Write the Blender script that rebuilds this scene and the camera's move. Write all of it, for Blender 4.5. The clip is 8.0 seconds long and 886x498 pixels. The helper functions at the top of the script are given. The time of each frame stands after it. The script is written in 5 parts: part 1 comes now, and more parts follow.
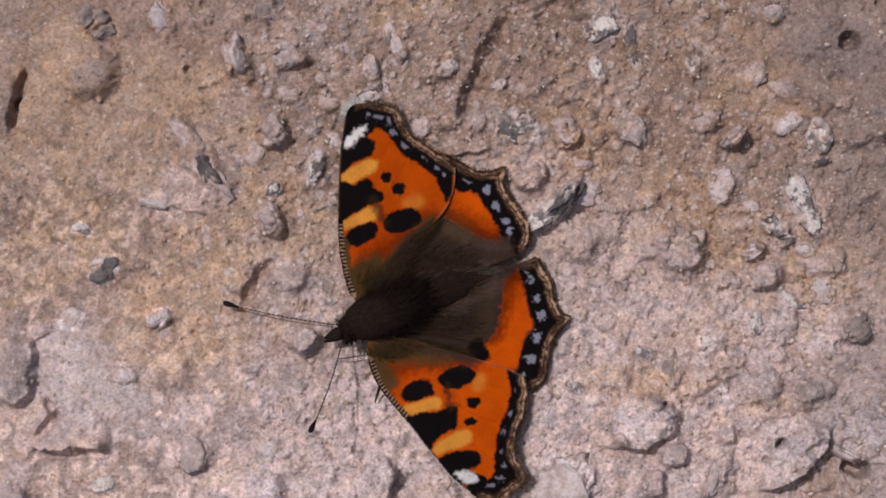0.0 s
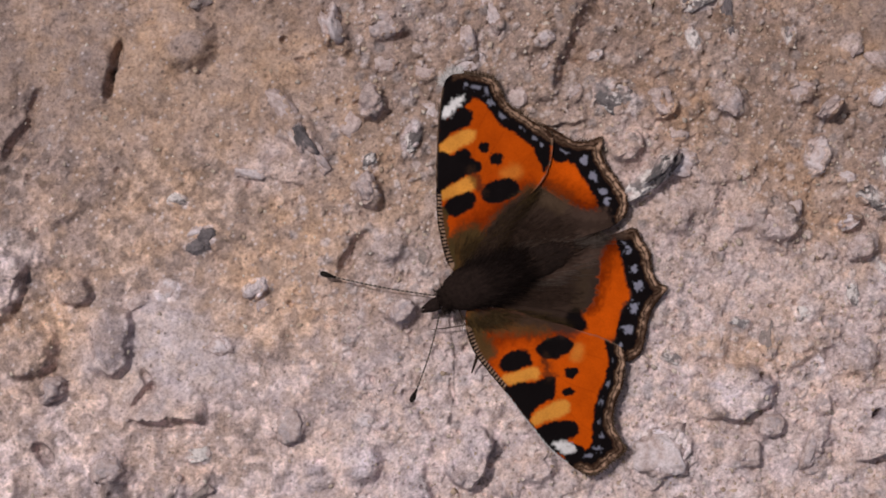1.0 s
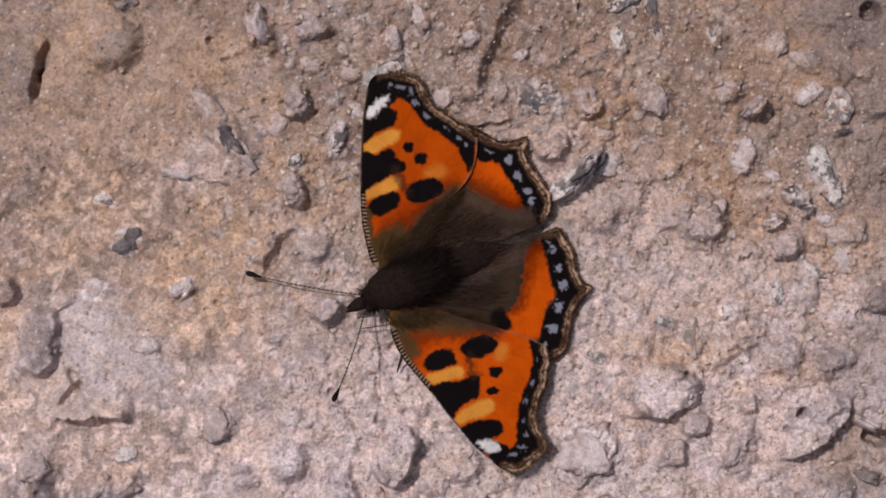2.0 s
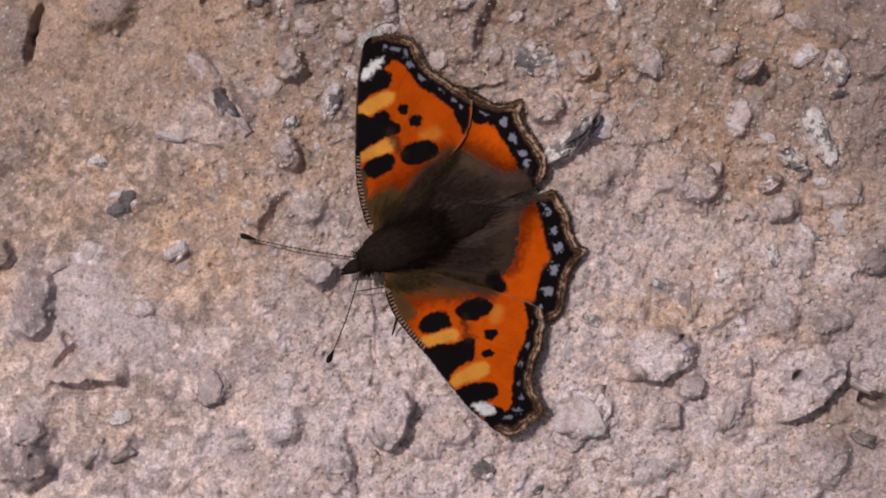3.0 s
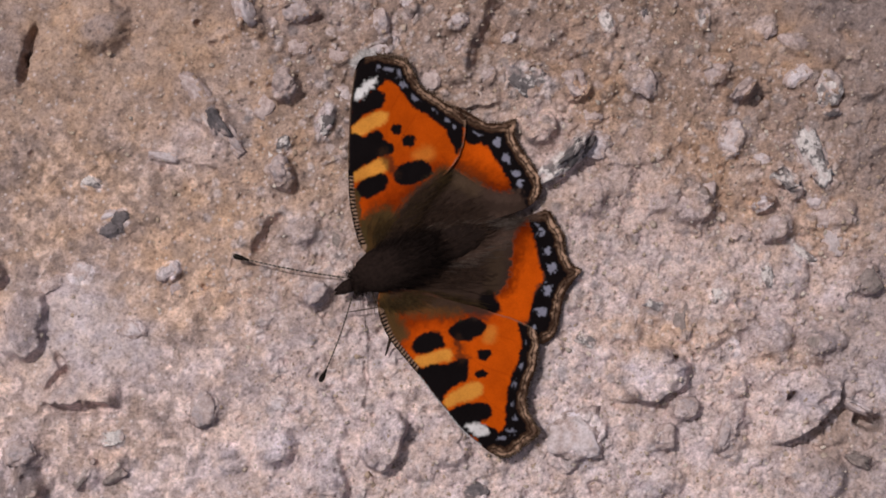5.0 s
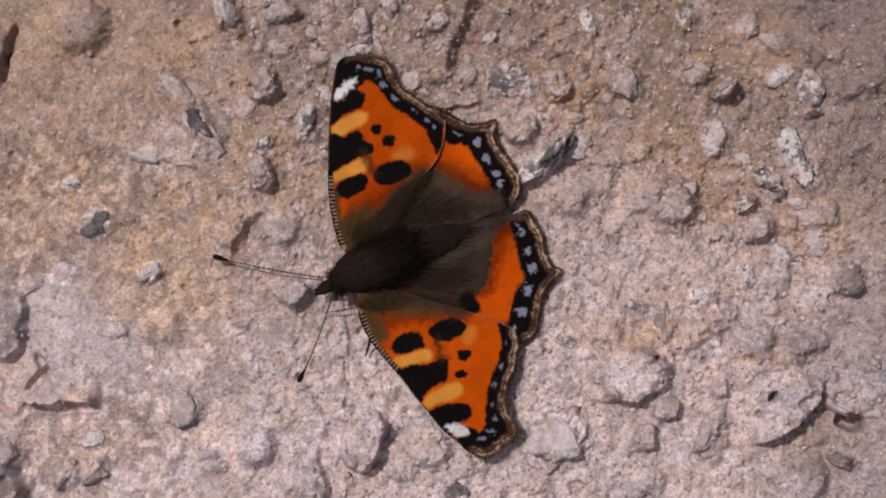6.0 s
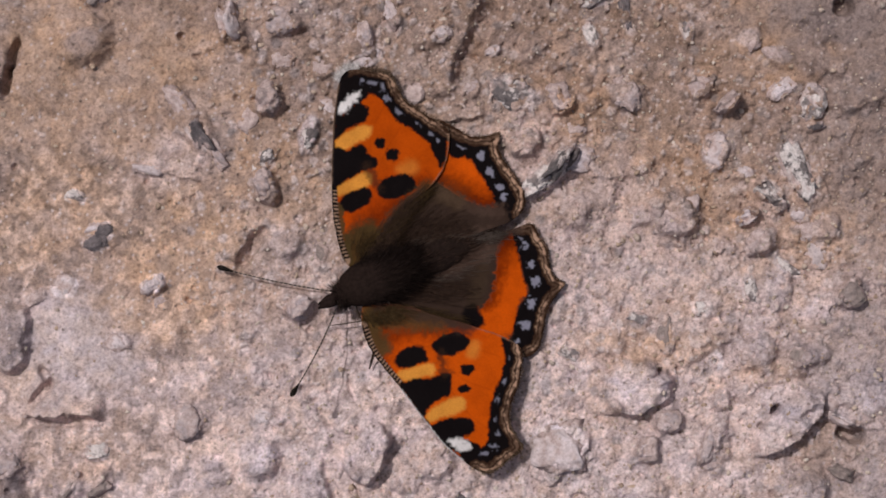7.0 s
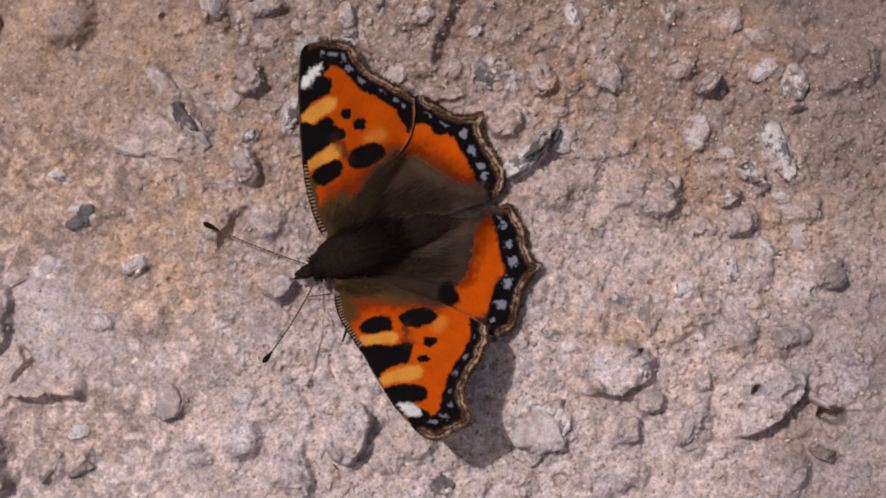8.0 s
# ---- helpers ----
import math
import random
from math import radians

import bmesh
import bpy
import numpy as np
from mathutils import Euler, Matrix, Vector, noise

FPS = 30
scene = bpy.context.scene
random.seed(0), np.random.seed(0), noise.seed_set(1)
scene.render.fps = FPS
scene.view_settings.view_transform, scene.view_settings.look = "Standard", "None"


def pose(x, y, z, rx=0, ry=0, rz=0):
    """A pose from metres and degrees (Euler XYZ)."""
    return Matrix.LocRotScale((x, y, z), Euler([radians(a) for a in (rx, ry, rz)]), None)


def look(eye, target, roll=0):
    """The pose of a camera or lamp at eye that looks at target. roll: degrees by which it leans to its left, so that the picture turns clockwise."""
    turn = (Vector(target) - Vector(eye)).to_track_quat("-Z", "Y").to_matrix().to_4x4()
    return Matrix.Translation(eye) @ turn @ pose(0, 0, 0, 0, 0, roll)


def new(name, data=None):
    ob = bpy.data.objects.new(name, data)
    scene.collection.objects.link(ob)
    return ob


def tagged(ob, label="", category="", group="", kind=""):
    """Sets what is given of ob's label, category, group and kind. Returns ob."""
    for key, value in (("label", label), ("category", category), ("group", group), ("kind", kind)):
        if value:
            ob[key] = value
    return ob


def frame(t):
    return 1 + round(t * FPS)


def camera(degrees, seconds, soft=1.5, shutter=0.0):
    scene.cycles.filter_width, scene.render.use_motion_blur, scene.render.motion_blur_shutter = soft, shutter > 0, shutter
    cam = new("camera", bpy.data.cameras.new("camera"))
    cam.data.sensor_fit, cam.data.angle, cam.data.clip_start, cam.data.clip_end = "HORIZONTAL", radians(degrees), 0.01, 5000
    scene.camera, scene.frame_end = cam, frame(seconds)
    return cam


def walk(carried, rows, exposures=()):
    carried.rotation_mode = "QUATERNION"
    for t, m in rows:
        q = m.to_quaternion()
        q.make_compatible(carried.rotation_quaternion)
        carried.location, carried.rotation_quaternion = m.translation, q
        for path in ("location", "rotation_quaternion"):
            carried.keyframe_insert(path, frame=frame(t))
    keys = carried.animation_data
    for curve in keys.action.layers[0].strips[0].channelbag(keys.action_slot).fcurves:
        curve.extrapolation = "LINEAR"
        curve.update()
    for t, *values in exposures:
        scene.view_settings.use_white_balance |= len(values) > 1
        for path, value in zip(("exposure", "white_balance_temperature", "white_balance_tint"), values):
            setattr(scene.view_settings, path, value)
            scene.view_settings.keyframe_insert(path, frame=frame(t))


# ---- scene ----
from mathutils.geometry import delaunay_2d_cdt

SUN_HEIGHT, SUN_SIDE = 66.5, 140.0      # degrees: above the ground, and round from the x axis to where the sun stands
EXPOSURE = 0.0

cam = camera(20, 8.0, soft=1.75)
ROWS = [
    (0.0, pose(-0.00027, 0.01047, 0.29660, -0.765, -0.093, 0.147)),
    (0.1, pose(-0.00200, 0.00820, 0.29648, -0.535, -0.177, 0.130)),
    (0.2, pose(-0.00678, 0.00453, 0.29636, -0.305, -0.260, 0.114)),
    (0.3, pose(-0.01082, 0.00179, 0.29625, -0.075, -0.344, 0.098)),
    (0.4, pose(-0.01419, -0.00114, 0.29613, 0.154, -0.428, 0.082)),
    (0.5, pose(-0.01531, -0.00264, 0.29601, 0.384, -0.512, 0.065)),
    (0.6, pose(-0.01508, -0.00126, 0.29610, 0.165, -0.483, 0.079)),
    (0.7, pose(-0.01519, 0.00007, 0.29619, -0.054, -0.454, 0.093)),
    (0.8, pose(-0.01503, 0.00214, 0.29627, -0.272, -0.425, 0.107)),
    (0.9, pose(-0.01415, 0.00461, 0.29636, -0.491, -0.396, 0.121)),
    (1.0, pose(-0.01306, 0.00668, 0.29645, -0.710, -0.366, 0.135)),
    (1.1, pose(-0.01100, 0.00793, 0.29661, -0.615, -0.395, 0.129)),
    (1.2, pose(-0.00840, 0.00978, 0.29677, -0.521, -0.424, 0.123)),
    (1.3, pose(-0.00741, 0.01016, 0.29693, -0.426, -0.454, 0.117)),
    (1.4, pose(-0.00721, 0.00960, 0.29709, -0.331, -0.483, 0.111)),
    (1.5, pose(-0.00741, 0.00914, 0.29725, -0.236, -0.512, 0.105)),
    (1.6, pose(-0.00696, 0.00970, 0.29728, -0.363, -0.427, 0.102)),
    (1.7, pose(-0.00591, 0.00915, 0.29731, -0.490, -0.343, 0.100)),
    (1.8, pose(-0.00513, 0.00807, 0.29734, -0.616, -0.258, 0.098)),
    (1.9, pose(-0.00414, 0.00793, 0.29737, -0.743, -0.174, 0.095)),
    (2.0, pose(-0.00283, 0.00748, 0.29741, -0.870, -0.089, 0.093)),
    (2.1, pose(-0.00178, 0.00581, 0.29721, -0.684, -0.025, 0.076)),
    (2.2, pose(-0.00087, 0.00395, 0.29701, -0.497, 0.040, 0.060)),
    (3.3, pose(-0.00187, 0.00248, 0.29679, -1.062, 0.006, 0.060)),
    (3.4, pose(-0.00136, 0.00208, 0.29677, -1.113, 0.003, 0.060)),
    (3.5, pose(-0.00058, 0.00176, 0.29675, -1.164, -0.000, 0.060)),
    (3.6, pose(0.00055, 0.00114, 0.29670, -1.112, 0.051, 0.056)),
    (3.7, pose(0.00122, 0.00040, 0.29666, -1.059, 0.102, 0.052)),
    (3.8, pose(0.00155, -0.00001, 0.29661, -1.006, 0.153, 0.048)),
    (3.9, pose(0.00181, -0.00042, 0.29656, -0.953, 0.204, 0.044)),
    (4.0, pose(0.00186, -0.00106, 0.29651, -0.900, 0.256, 0.040)),
    (4.1, pose(0.00154, -0.00170, 0.29649, -0.720, 0.205, 0.032)),
    (4.2, pose(0.00173, -0.00077, 0.29647, -0.540, 0.153, 0.024)),
    (4.3, pose(0.00146, -0.00038, 0.29646, -0.360, 0.102, 0.016)),
    (4.4, pose(0.00119, -0.00005, 0.29644, -0.180, 0.051, 0.008)),
    (4.5, pose(0.00000, 0.00000, 0.29642, 0.001, -0.000, -0.000)),
    (4.6, pose(-0.00064, -0.00036, 0.29639, 0.245, 0.007, 0.027)),
    (4.7, pose(-0.00102, -0.00110, 0.29636, 0.489, 0.015, 0.054)),
    (5.8, pose(0.00266, -0.00243, 0.29590, 0.620, 0.531, 0.040)),
    (5.9, pose(0.00323, -0.00242, 0.29586, 0.632, 0.578, 0.038)),
    (6.0, pose(0.00454, -0.00230, 0.29582, 0.644, 0.624, 0.037)),
    (6.1, pose(0.00442, -0.00059, 0.29590, 0.368, 0.487, 0.044)),
    (6.2, pose(0.00364, 0.00091, 0.29598, 0.093, 0.349, 0.052)),
    (6.3, pose(0.00292, 0.00240, 0.29606, -0.182, 0.212, 0.059)),
    (6.4, pose(0.00227, 0.00383, 0.29614, -0.457, 0.074, 0.067)),
    (6.5, pose(0.00155, 0.00526, 0.29623, -0.732, -0.063, 0.075)),
    (6.6, pose(0.00175, 0.00514, 0.29626, -0.710, -0.054, 0.070)),
    (6.7, pose(0.00187, 0.00522, 0.29630, -0.687, -0.044, 0.065)),
    (6.8, pose(0.00153, 0.00550, 0.29634, -0.665, -0.035, 0.060)),
    (6.9, pose(0.00111, 0.00591, 0.29637, -0.643, -0.026, 0.056)),
    (7.0, pose(0.00083, 0.00575, 0.29641, -0.620, -0.016, 0.051)),
    (7.1, pose(0.00114, 0.00573, 0.29645, -0.564, 0.028, 0.080)),
    (7.2, pose(0.00138, 0.00573, 0.29649, -0.509, 0.073, 0.109)),
    (7.3, pose(0.00169, 0.00559, 0.29653, -0.453, 0.117, 0.137)),
    (7.4, pose(0.00179, 0.00506, 0.29657, -0.397, 0.162, 0.166)),
    (7.5, pose(0.00198, 0.00437, 0.29661, -0.341, 0.206, 0.195)),
    (7.6, pose(0.00184, 0.00402, 0.29663, -0.286, 0.131, 0.175)),
    (7.7, pose(0.00218, 0.00319, 0.29665, -0.231, 0.055, 0.156)),
    (7.8, pose(0.00272, 0.00189, 0.29667, -0.176, -0.021, 0.136)),
    (7.9, pose(0.00252, 0.00112, 0.29669, -0.120, -0.097, 0.116)),
    (8.0, pose(0.00218, 0.00059, 0.29671, -0.065, -0.173, 0.096)),
]

walk(cam, ROWS, [(0.0, EXPOSURE), (0.5, EXPOSURE - 0.04), (1.0, EXPOSURE - 0.03), (2.0, EXPOSURE + 0.03), (3.5, EXPOSURE - 0.08), (4.0, EXPOSURE - 0.1), (4.5, EXPOSURE - 0.05), (6.0, EXPOSURE), (8.0, EXPOSURE)])

# ---- daylight ----
world = bpy.data.worlds.new("sky")
scene.world = world
world.use_nodes = True
sky = world.node_tree.nodes.new("ShaderNodeTexSky")
sky.sky_type, sky.sun_disc = "NISHITA", False
sky.sun_elevation, sky.sun_rotation = radians(SUN_HEIGHT), radians(90 - SUN_SIDE)
background = world.node_tree.nodes["Background"]
sky.air_density, sky.dust_density, sky.ozone_density = 1.0, 7.0, 0.3
background.inputs["Strength"].default_value = 0.05
world.node_tree.links.new(sky.outputs[0], background.inputs[0])
sun = new("sun", bpy.data.lights.new("sun", "SUN"))
sun.data.energy, sun.data.angle, sun.data.color = 2.35, radians(0.6), (1.0, 0.94, 0.90)
sun_way = Vector((math.cos(radians(SUN_SIDE)) * math.cos(radians(SUN_HEIGHT)), math.sin(radians(SUN_SIDE)) * math.cos(radians(SUN_HEIGHT)), math.sin(radians(SUN_HEIGHT))))
sun.matrix_basis = look(sun_way * 3, (0, 0, 0))

# ---- plan: 15 units to the millimetre, x to the right, y towards the foot of the picture ----
U = 1 / 15000
MM = 0.001


def spot(x, y, z=0.0):
    """The place of a plan point at a height in millimetres."""
    return Vector(((x - 784) * U, (441 - y) * U, z * MM))


# ---- noise on arrays ----
TABLE = np.random.RandomState(7).rand(256, 256)


def value_noise(x, y, seed=0):
    x, y = x + 17.3 * seed, y + 31.7 * seed
    ix, iy = np.floor(x).astype(int), np.floor(y).astype(int)
    fx, fy = x - ix, y - iy
    fx, fy = fx * fx * (3 - 2 * fx), fy * fy * (3 - 2 * fy)
    a, b = TABLE[ix & 255, iy & 255], TABLE[(ix + 1) & 255, iy & 255]
    c, d = TABLE[ix & 255, (iy + 1) & 255], TABLE[(ix + 1) & 255, (iy + 1) & 255]
    return (a * (1 - fx) + b * fx) * (1 - fy) + (c * (1 - fx) + d * fx) * fy


def fbm(x, y, size, octaves=4, seed=0):
    """Layered noise about 0, between -1 and 1."""
    total, weight, amount = 0, 0, 1.0
    for n in range(octaves):
        total = total + amount * (value_noise(x / size, y / size, seed + n) * 2 - 1)
        weight, amount, size = weight + amount, amount * 0.55, size / 2.03
    return total / weight


def cells(x, y, size, seed=0):
    """Grains: the distance to the nearest grain's middle (in sizes) and that grain's own random number."""
    gx, gy = x / size, y / size
    ix, iy = np.floor(gx).astype(int), np.floor(gy).astype(int)
    best, own = np.full(gx.shape, 9.0), np.zeros(gx.shape)
    for dx in (-1, 0, 1):
        for dy in (-1, 0, 1):
            jx, jy = ix + dx, iy + dy
            px = jx + TABLE[(jx + seed * 13) & 255, (jy + 91) & 255]
            py = jy + TABLE[(jx + 57) & 255, (jy + seed * 29) & 255]
            d = np.hypot(gx - px, gy - py)
            near = d < best
            best = np.where(near, d, best)
            own = np.where(near, TABLE[(jx + 5 * seed) & 255, (jy + 133) & 255], own)
    return best, own


def ramp(v, low, high):
    s = np.clip((v - low) / (high - low), 0, 1)
    return s * s * (3 - 2 * s)


# ---- materials ----
def material(name):
    m = bpy.data.materials.new(name)
    m.use_nodes = True
    return m, m.node_tree, m.node_tree.nodes["Principled BSDF"]


def node(tree, kind, **values):
    n = tree.nodes.new(kind)
    for key, value in values.items():
        n.inputs[key.replace("_", " ")].default_value = value
    return n


def mixed(tree, kind, factor, a, b):
    """A colour mix; each of factor, a, b is a socket or a value."""
    n = tree.nodes.new("ShaderNodeMix")
    n.data_type, n.blend_type = "RGBA", kind
    for slot, v in ((0, factor), (6, a), (7, b)):
        if hasattr(v, "links"):
            tree.links.new(v, n.inputs[slot])
        else:
            n.inputs[slot].default_value = v if slot == 0 else (*v, 1)
    return n.outputs[2]


def stepped(tree, socket, *stops):
    """A colour ramp over a socket; stops are (place, colour)."""
    n = tree.nodes.new("ShaderNodeValToRGB")
    while len(n.color_ramp.elements) < len(stops):
        n.color_ramp.elements.new(0.5)
    for e, (at, c) in zip(n.color_ramp.elements, stops):
        e.position, e.color = at, (*c, 1) if len(c) == 3 else c
    tree.links.new(socket, n.inputs[0])
    return n.outputs[0]


def coords(tree):
    return tree.nodes.new("ShaderNodeTexCoord").outputs["Object"]


def speckle(tree, where, scale, detail=4.0, rough=0.6):
    n = node(tree, "ShaderNodeTexNoise", Scale=scale, Detail=detail, Roughness=rough)
    tree.links.new(where, n.inputs["Vector"])
    return n.outputs["Fac"]


def relief(tree, shader, socket, strength, distance):
    n = node(tree, "ShaderNodeBump", Strength=strength, Distance=distance)
    tree.links.new(socket, n.inputs["Height"])
    tree.links.new(n.outputs[0], shader.inputs["Normal"])


def make_concrete():
    m, tree, shader = material("weathered_concrete")
    where = coords(tree)
    paint = tree.nodes.new("ShaderNodeAttribute")
    paint.attribute_name = "tone"
    grain = speckle(tree, where, 2600, 5, 0.65)
    coarse = speckle(tree, where, 700, 4, 0.6)
    broad = speckle(tree, where, 45, 5, 0.6)
    wide = speckle(tree, where, 2.2, 6, 0.65)
    c = mixed(tree, "MULTIPLY", 1.0, paint.outputs["Color"], stepped(tree, grain, (0.3, (0.58, 0.56, 0.54)), (0.52, (1.0, 1.0, 1.0)), (0.74, (1.27, 1.25, 1.23))))
    c = mixed(tree, "MULTIPLY", 1.0, c, stepped(tree, coarse, (0.32, (0.84, 0.81, 0.79)), (0.5, (1, 1, 1)), (0.7, (1.1, 1.1, 1.1))))
    c = mixed(tree, "MULTIPLY", 1.0, c, stepped(tree, broad, (0.3, (0.93, 0.93, 0.935)), (0.7, (1.06, 1.06, 1.055))))
    c = mixed(tree, "MULTIPLY", 1.0, c, stepped(tree, wide, (0.3, (0.88, 0.87, 0.86)), (0.7, (1.1, 1.11, 1.12))))
    tree.links.new(c, shader.inputs["Base Color"])
    shader.inputs["Roughness"].default_value = 0.92
    shader.inputs["Specular IOR Level"].default_value = 0.25
    relief(tree, shader, grain, 0.75, 0.00025)
    return m


def make_stone(name, light, dark, low=0.35, high=0.65, scale=350, rough=0.85, dust=0.35):
    """Stone mottled from dark to light, under a thin broken film of cement dust."""
    m, tree, shader = material(name)
    where = coords(tree)
    info = tree.nodes.new("ShaderNodeObjectInfo")
    own = tree.nodes.new("ShaderNodeVectorMath")
    own.operation = "ADD"
    tree.links.new(where, own.inputs[0])
    tree.links.new(info.outputs["Random"], own.inputs[1])
    big = speckle(tree, own.outputs[0], scale, 4, 0.6)
    fine = speckle(tree, own.outputs[0], 2600, 4, 0.65)
    c = stepped(tree, big, (low, dark), (high, light))
    c = mixed(tree, "MULTIPLY", 1.0, c, stepped(tree, fine, (0.3, (0.6, 0.59, 0.58)), (0.52, (1, 1, 1)), (0.75, (1.26, 1.25, 1.24))))
    film = stepped(tree, speckle(tree, own.outputs[0], 620, 6, 0.72), (0.41, (0, 0, 0)), (0.54, (dust, dust, dust)))
    skin = stepped(tree, speckle(tree, own.outputs[0], 1500, 4, 0.7), (0.35, (0.31, 0.236, 0.226)), (0.5, (0.44, 0.342, 0.334)), (0.66, (0.58, 0.485, 0.49)))
    c = mixed(tree, "MIX", film, c, skin)
    coat = tree.nodes.new("ShaderNodeAttribute")
    coat.attribute_name = "cement"
    c = mixed(tree, "MIX", coat.outputs["Fac"], c, skin)
    tree.links.new(c, shader.inputs["Base Color"])
    shader.inputs["Roughness"].default_value = rough
    shader.inputs["Specular IOR Level"].default_value = 0.3
    relief(tree, shader, fine, 0.5, 0.00022)
    return m


def make_grains():
    m, tree, shader = material("sand_grains")
    where = coords(tree)
    own = tree.nodes.new("ShaderNodeNewGeometry").outputs["Random Per Island"]
    c = stepped(tree, own, (0.0, (0.30, 0.22, 0.17)), (0.3, (0.42, 0.32, 0.25)), (0.55, (0.36, 0.31, 0.28)), (0.75, (0.47, 0.365, 0.30)), (0.85, (0.50, 0.42, 0.37)), (1.0, (0.60, 0.53, 0.49)))
    fine = speckle(tree, where, 3000, 3, 0.6)
    c = mixed(tree, "MULTIPLY", 1.0, c, stepped(tree, fine, (0.3, (0.75, 0.74, 0.73)), (0.6, (1.08, 1.08, 1.08))))
    tree.links.new(c, shader.inputs["Base Color"])
    shader.inputs["Roughness"].default_value = 0.85
    relief(tree, shader, fine, 0.4, 0.0002)
    return m


def make_wing():
    m, tree, shader = material("wing_scales")
    where = coords(tree)
    paint = tree.nodes.new("ShaderNodeAttribute")
    paint.attribute_name = "tone"
    scale = speckle(tree, where, 5200, 3, 0.6)
    cloud = speckle(tree, where, 520, 3, 0.5)
    c = mixed(tree, "MULTIPLY", 1.0, paint.outputs["Color"], stepped(tree, scale, (0.3, (0.86, 0.86, 0.86)), (0.55, (1, 1, 1)), (0.75, (1.08, 1.08, 1.08))))
    c = mixed(tree, "MULTIPLY", 1.0, c, stepped(tree, cloud, (0.3, (0.86, 0.84, 0.84)), (0.65, (1.06, 1.06, 1.06))))
    tree.links.new(c, shader.inputs["Base Color"])
    shader.inputs["Roughness"].default_value = 0.78
    shader.inputs["Specular IOR Level"].default_value = 0.03
    relief(tree, shader, scale, 0.25, 0.00008)
    return m


def make_fur(name, root, tip, rough=0.6, gloss=0.08):
    m, tree, shader = material(name)
    own = tree.nodes.new("ShaderNodeNewGeometry").outputs["Random Per Island"]
    c = stepped(tree, own, (0.0, root), (1.0, tip))
    fine = speckle(tree, coords(tree), 2400, 3, 0.6)
    c = mixed(tree, "MULTIPLY", 1.0, c, stepped(tree, fine, (0.3, (0.6, 0.6, 0.6)), (0.65, (1.15, 1.15, 1.15))))
    tree.links.new(c, shader.inputs["Base Color"])
    shader.inputs["Roughness"].default_value = rough
    shader.inputs["Specular IOR Level"].default_value = gloss
    return m


CONCRETE = make_concrete()
PALE = make_stone("pale_limestone", (0.59, 0.525, 0.565), (0.44, 0.386, 0.405), 0.3, 0.55, 300, dust=0.35)
CRUST = make_stone("white_crusted_slate", (0.60, 0.555, 0.56), (0.085, 0.078, 0.085), 0.50, 0.56, 480, dust=0.12)
LICHEN = make_stone("white_flecked_stone", (0.62, 0.575, 0.58), (0.12, 0.11, 0.117), 0.44, 0.53, 760, dust=0.2)
FLECKED = make_stone("white_flecked_slate", (0.58, 0.535, 0.54), (0.185, 0.166, 0.178), 0.52, 0.60, 900, dust=0.15)
SLATE = make_stone("dark_slate", (0.135, 0.118, 0.130), (0.078, 0.069, 0.077), 0.4, 0.6, 600, dust=0.08)
GREY = make_stone("grey_pebble", (0.42, 0.362, 0.388), (0.29, 0.248, 0.265), dust=0.8)
DUSK = make_stone("dark_grey_pebble", (0.25, 0.208, 0.20), (0.15, 0.127, 0.122), dust=0.3)
TAN = make_stone("cement_coated_pebble", (0.51, 0.412, 0.405), (0.36, 0.278, 0.270), dust=0.9)
GRAINS = make_grains()
WING = make_wing()
FUR = make_fur("brown_wing_hair", (0.040, 0.024, 0.0182), (0.058, 0.035, 0.0265), 0.7, 0.03)
BODY_FUR = make_fur("dark_body_fur", (0.013, 0.0085, 0.0078), (0.023, 0.015, 0.0135), 0.7, 0.03)
OLIVE_FUR = make_fur("olive_brown_hair", (0.040, 0.025, 0.012), (0.070, 0.044, 0.020), 0.7, 0.03)
PALE_FUR = make_fur("grey_brown_hair", (0.075, 0.056, 0.048), (0.125, 0.098, 0.086), 0.7, 0.03)
BODY = make_fur("dark_body", (0.017, 0.011, 0.0095), (0.017, 0.011, 0.0095), 0.9, 0.02)
HORN = make_fur("leg_brown", (0.035, 0.022, 0.015), (0.035, 0.022, 0.015), 0.5)


def make_banded():
    m, tree, shader = material("antenna_bands")
    split = tree.nodes.new("ShaderNodeSeparateXYZ")
    tree.links.new(coords(tree), split.inputs[0])
    rings = tree.nodes.new("ShaderNodeMath")
    rings.operation, rings.inputs[1].default_value = "PINGPONG", 0.00027
    tree.links.new(split.outputs["X"], rings.inputs[0])
    scaled = tree.nodes.new("ShaderNodeMath")
    scaled.operation, scaled.inputs[1].default_value = "MULTIPLY", 3700
    tree.links.new(rings.outputs[0], scaled.inputs[0])
    tree.links.new(stepped(tree, scaled.outputs[0], (0.55, (0.016, 0.011, 0.009)), (0.75, (0.20, 0.16, 0.13))), shader.inputs["Base Color"])
    shader.inputs["Roughness"].default_value = 0.6
    return m


BANDED = make_banded()
CLUB = make_fur("antenna_black", (0.010, 0.008, 0.007), (0.010, 0.008, 0.007), 0.5)
EYE = make_fur("compound_eye", (0.02, 0.014, 0.010), (0.02, 0.014, 0.010), 0.25, 0.4)


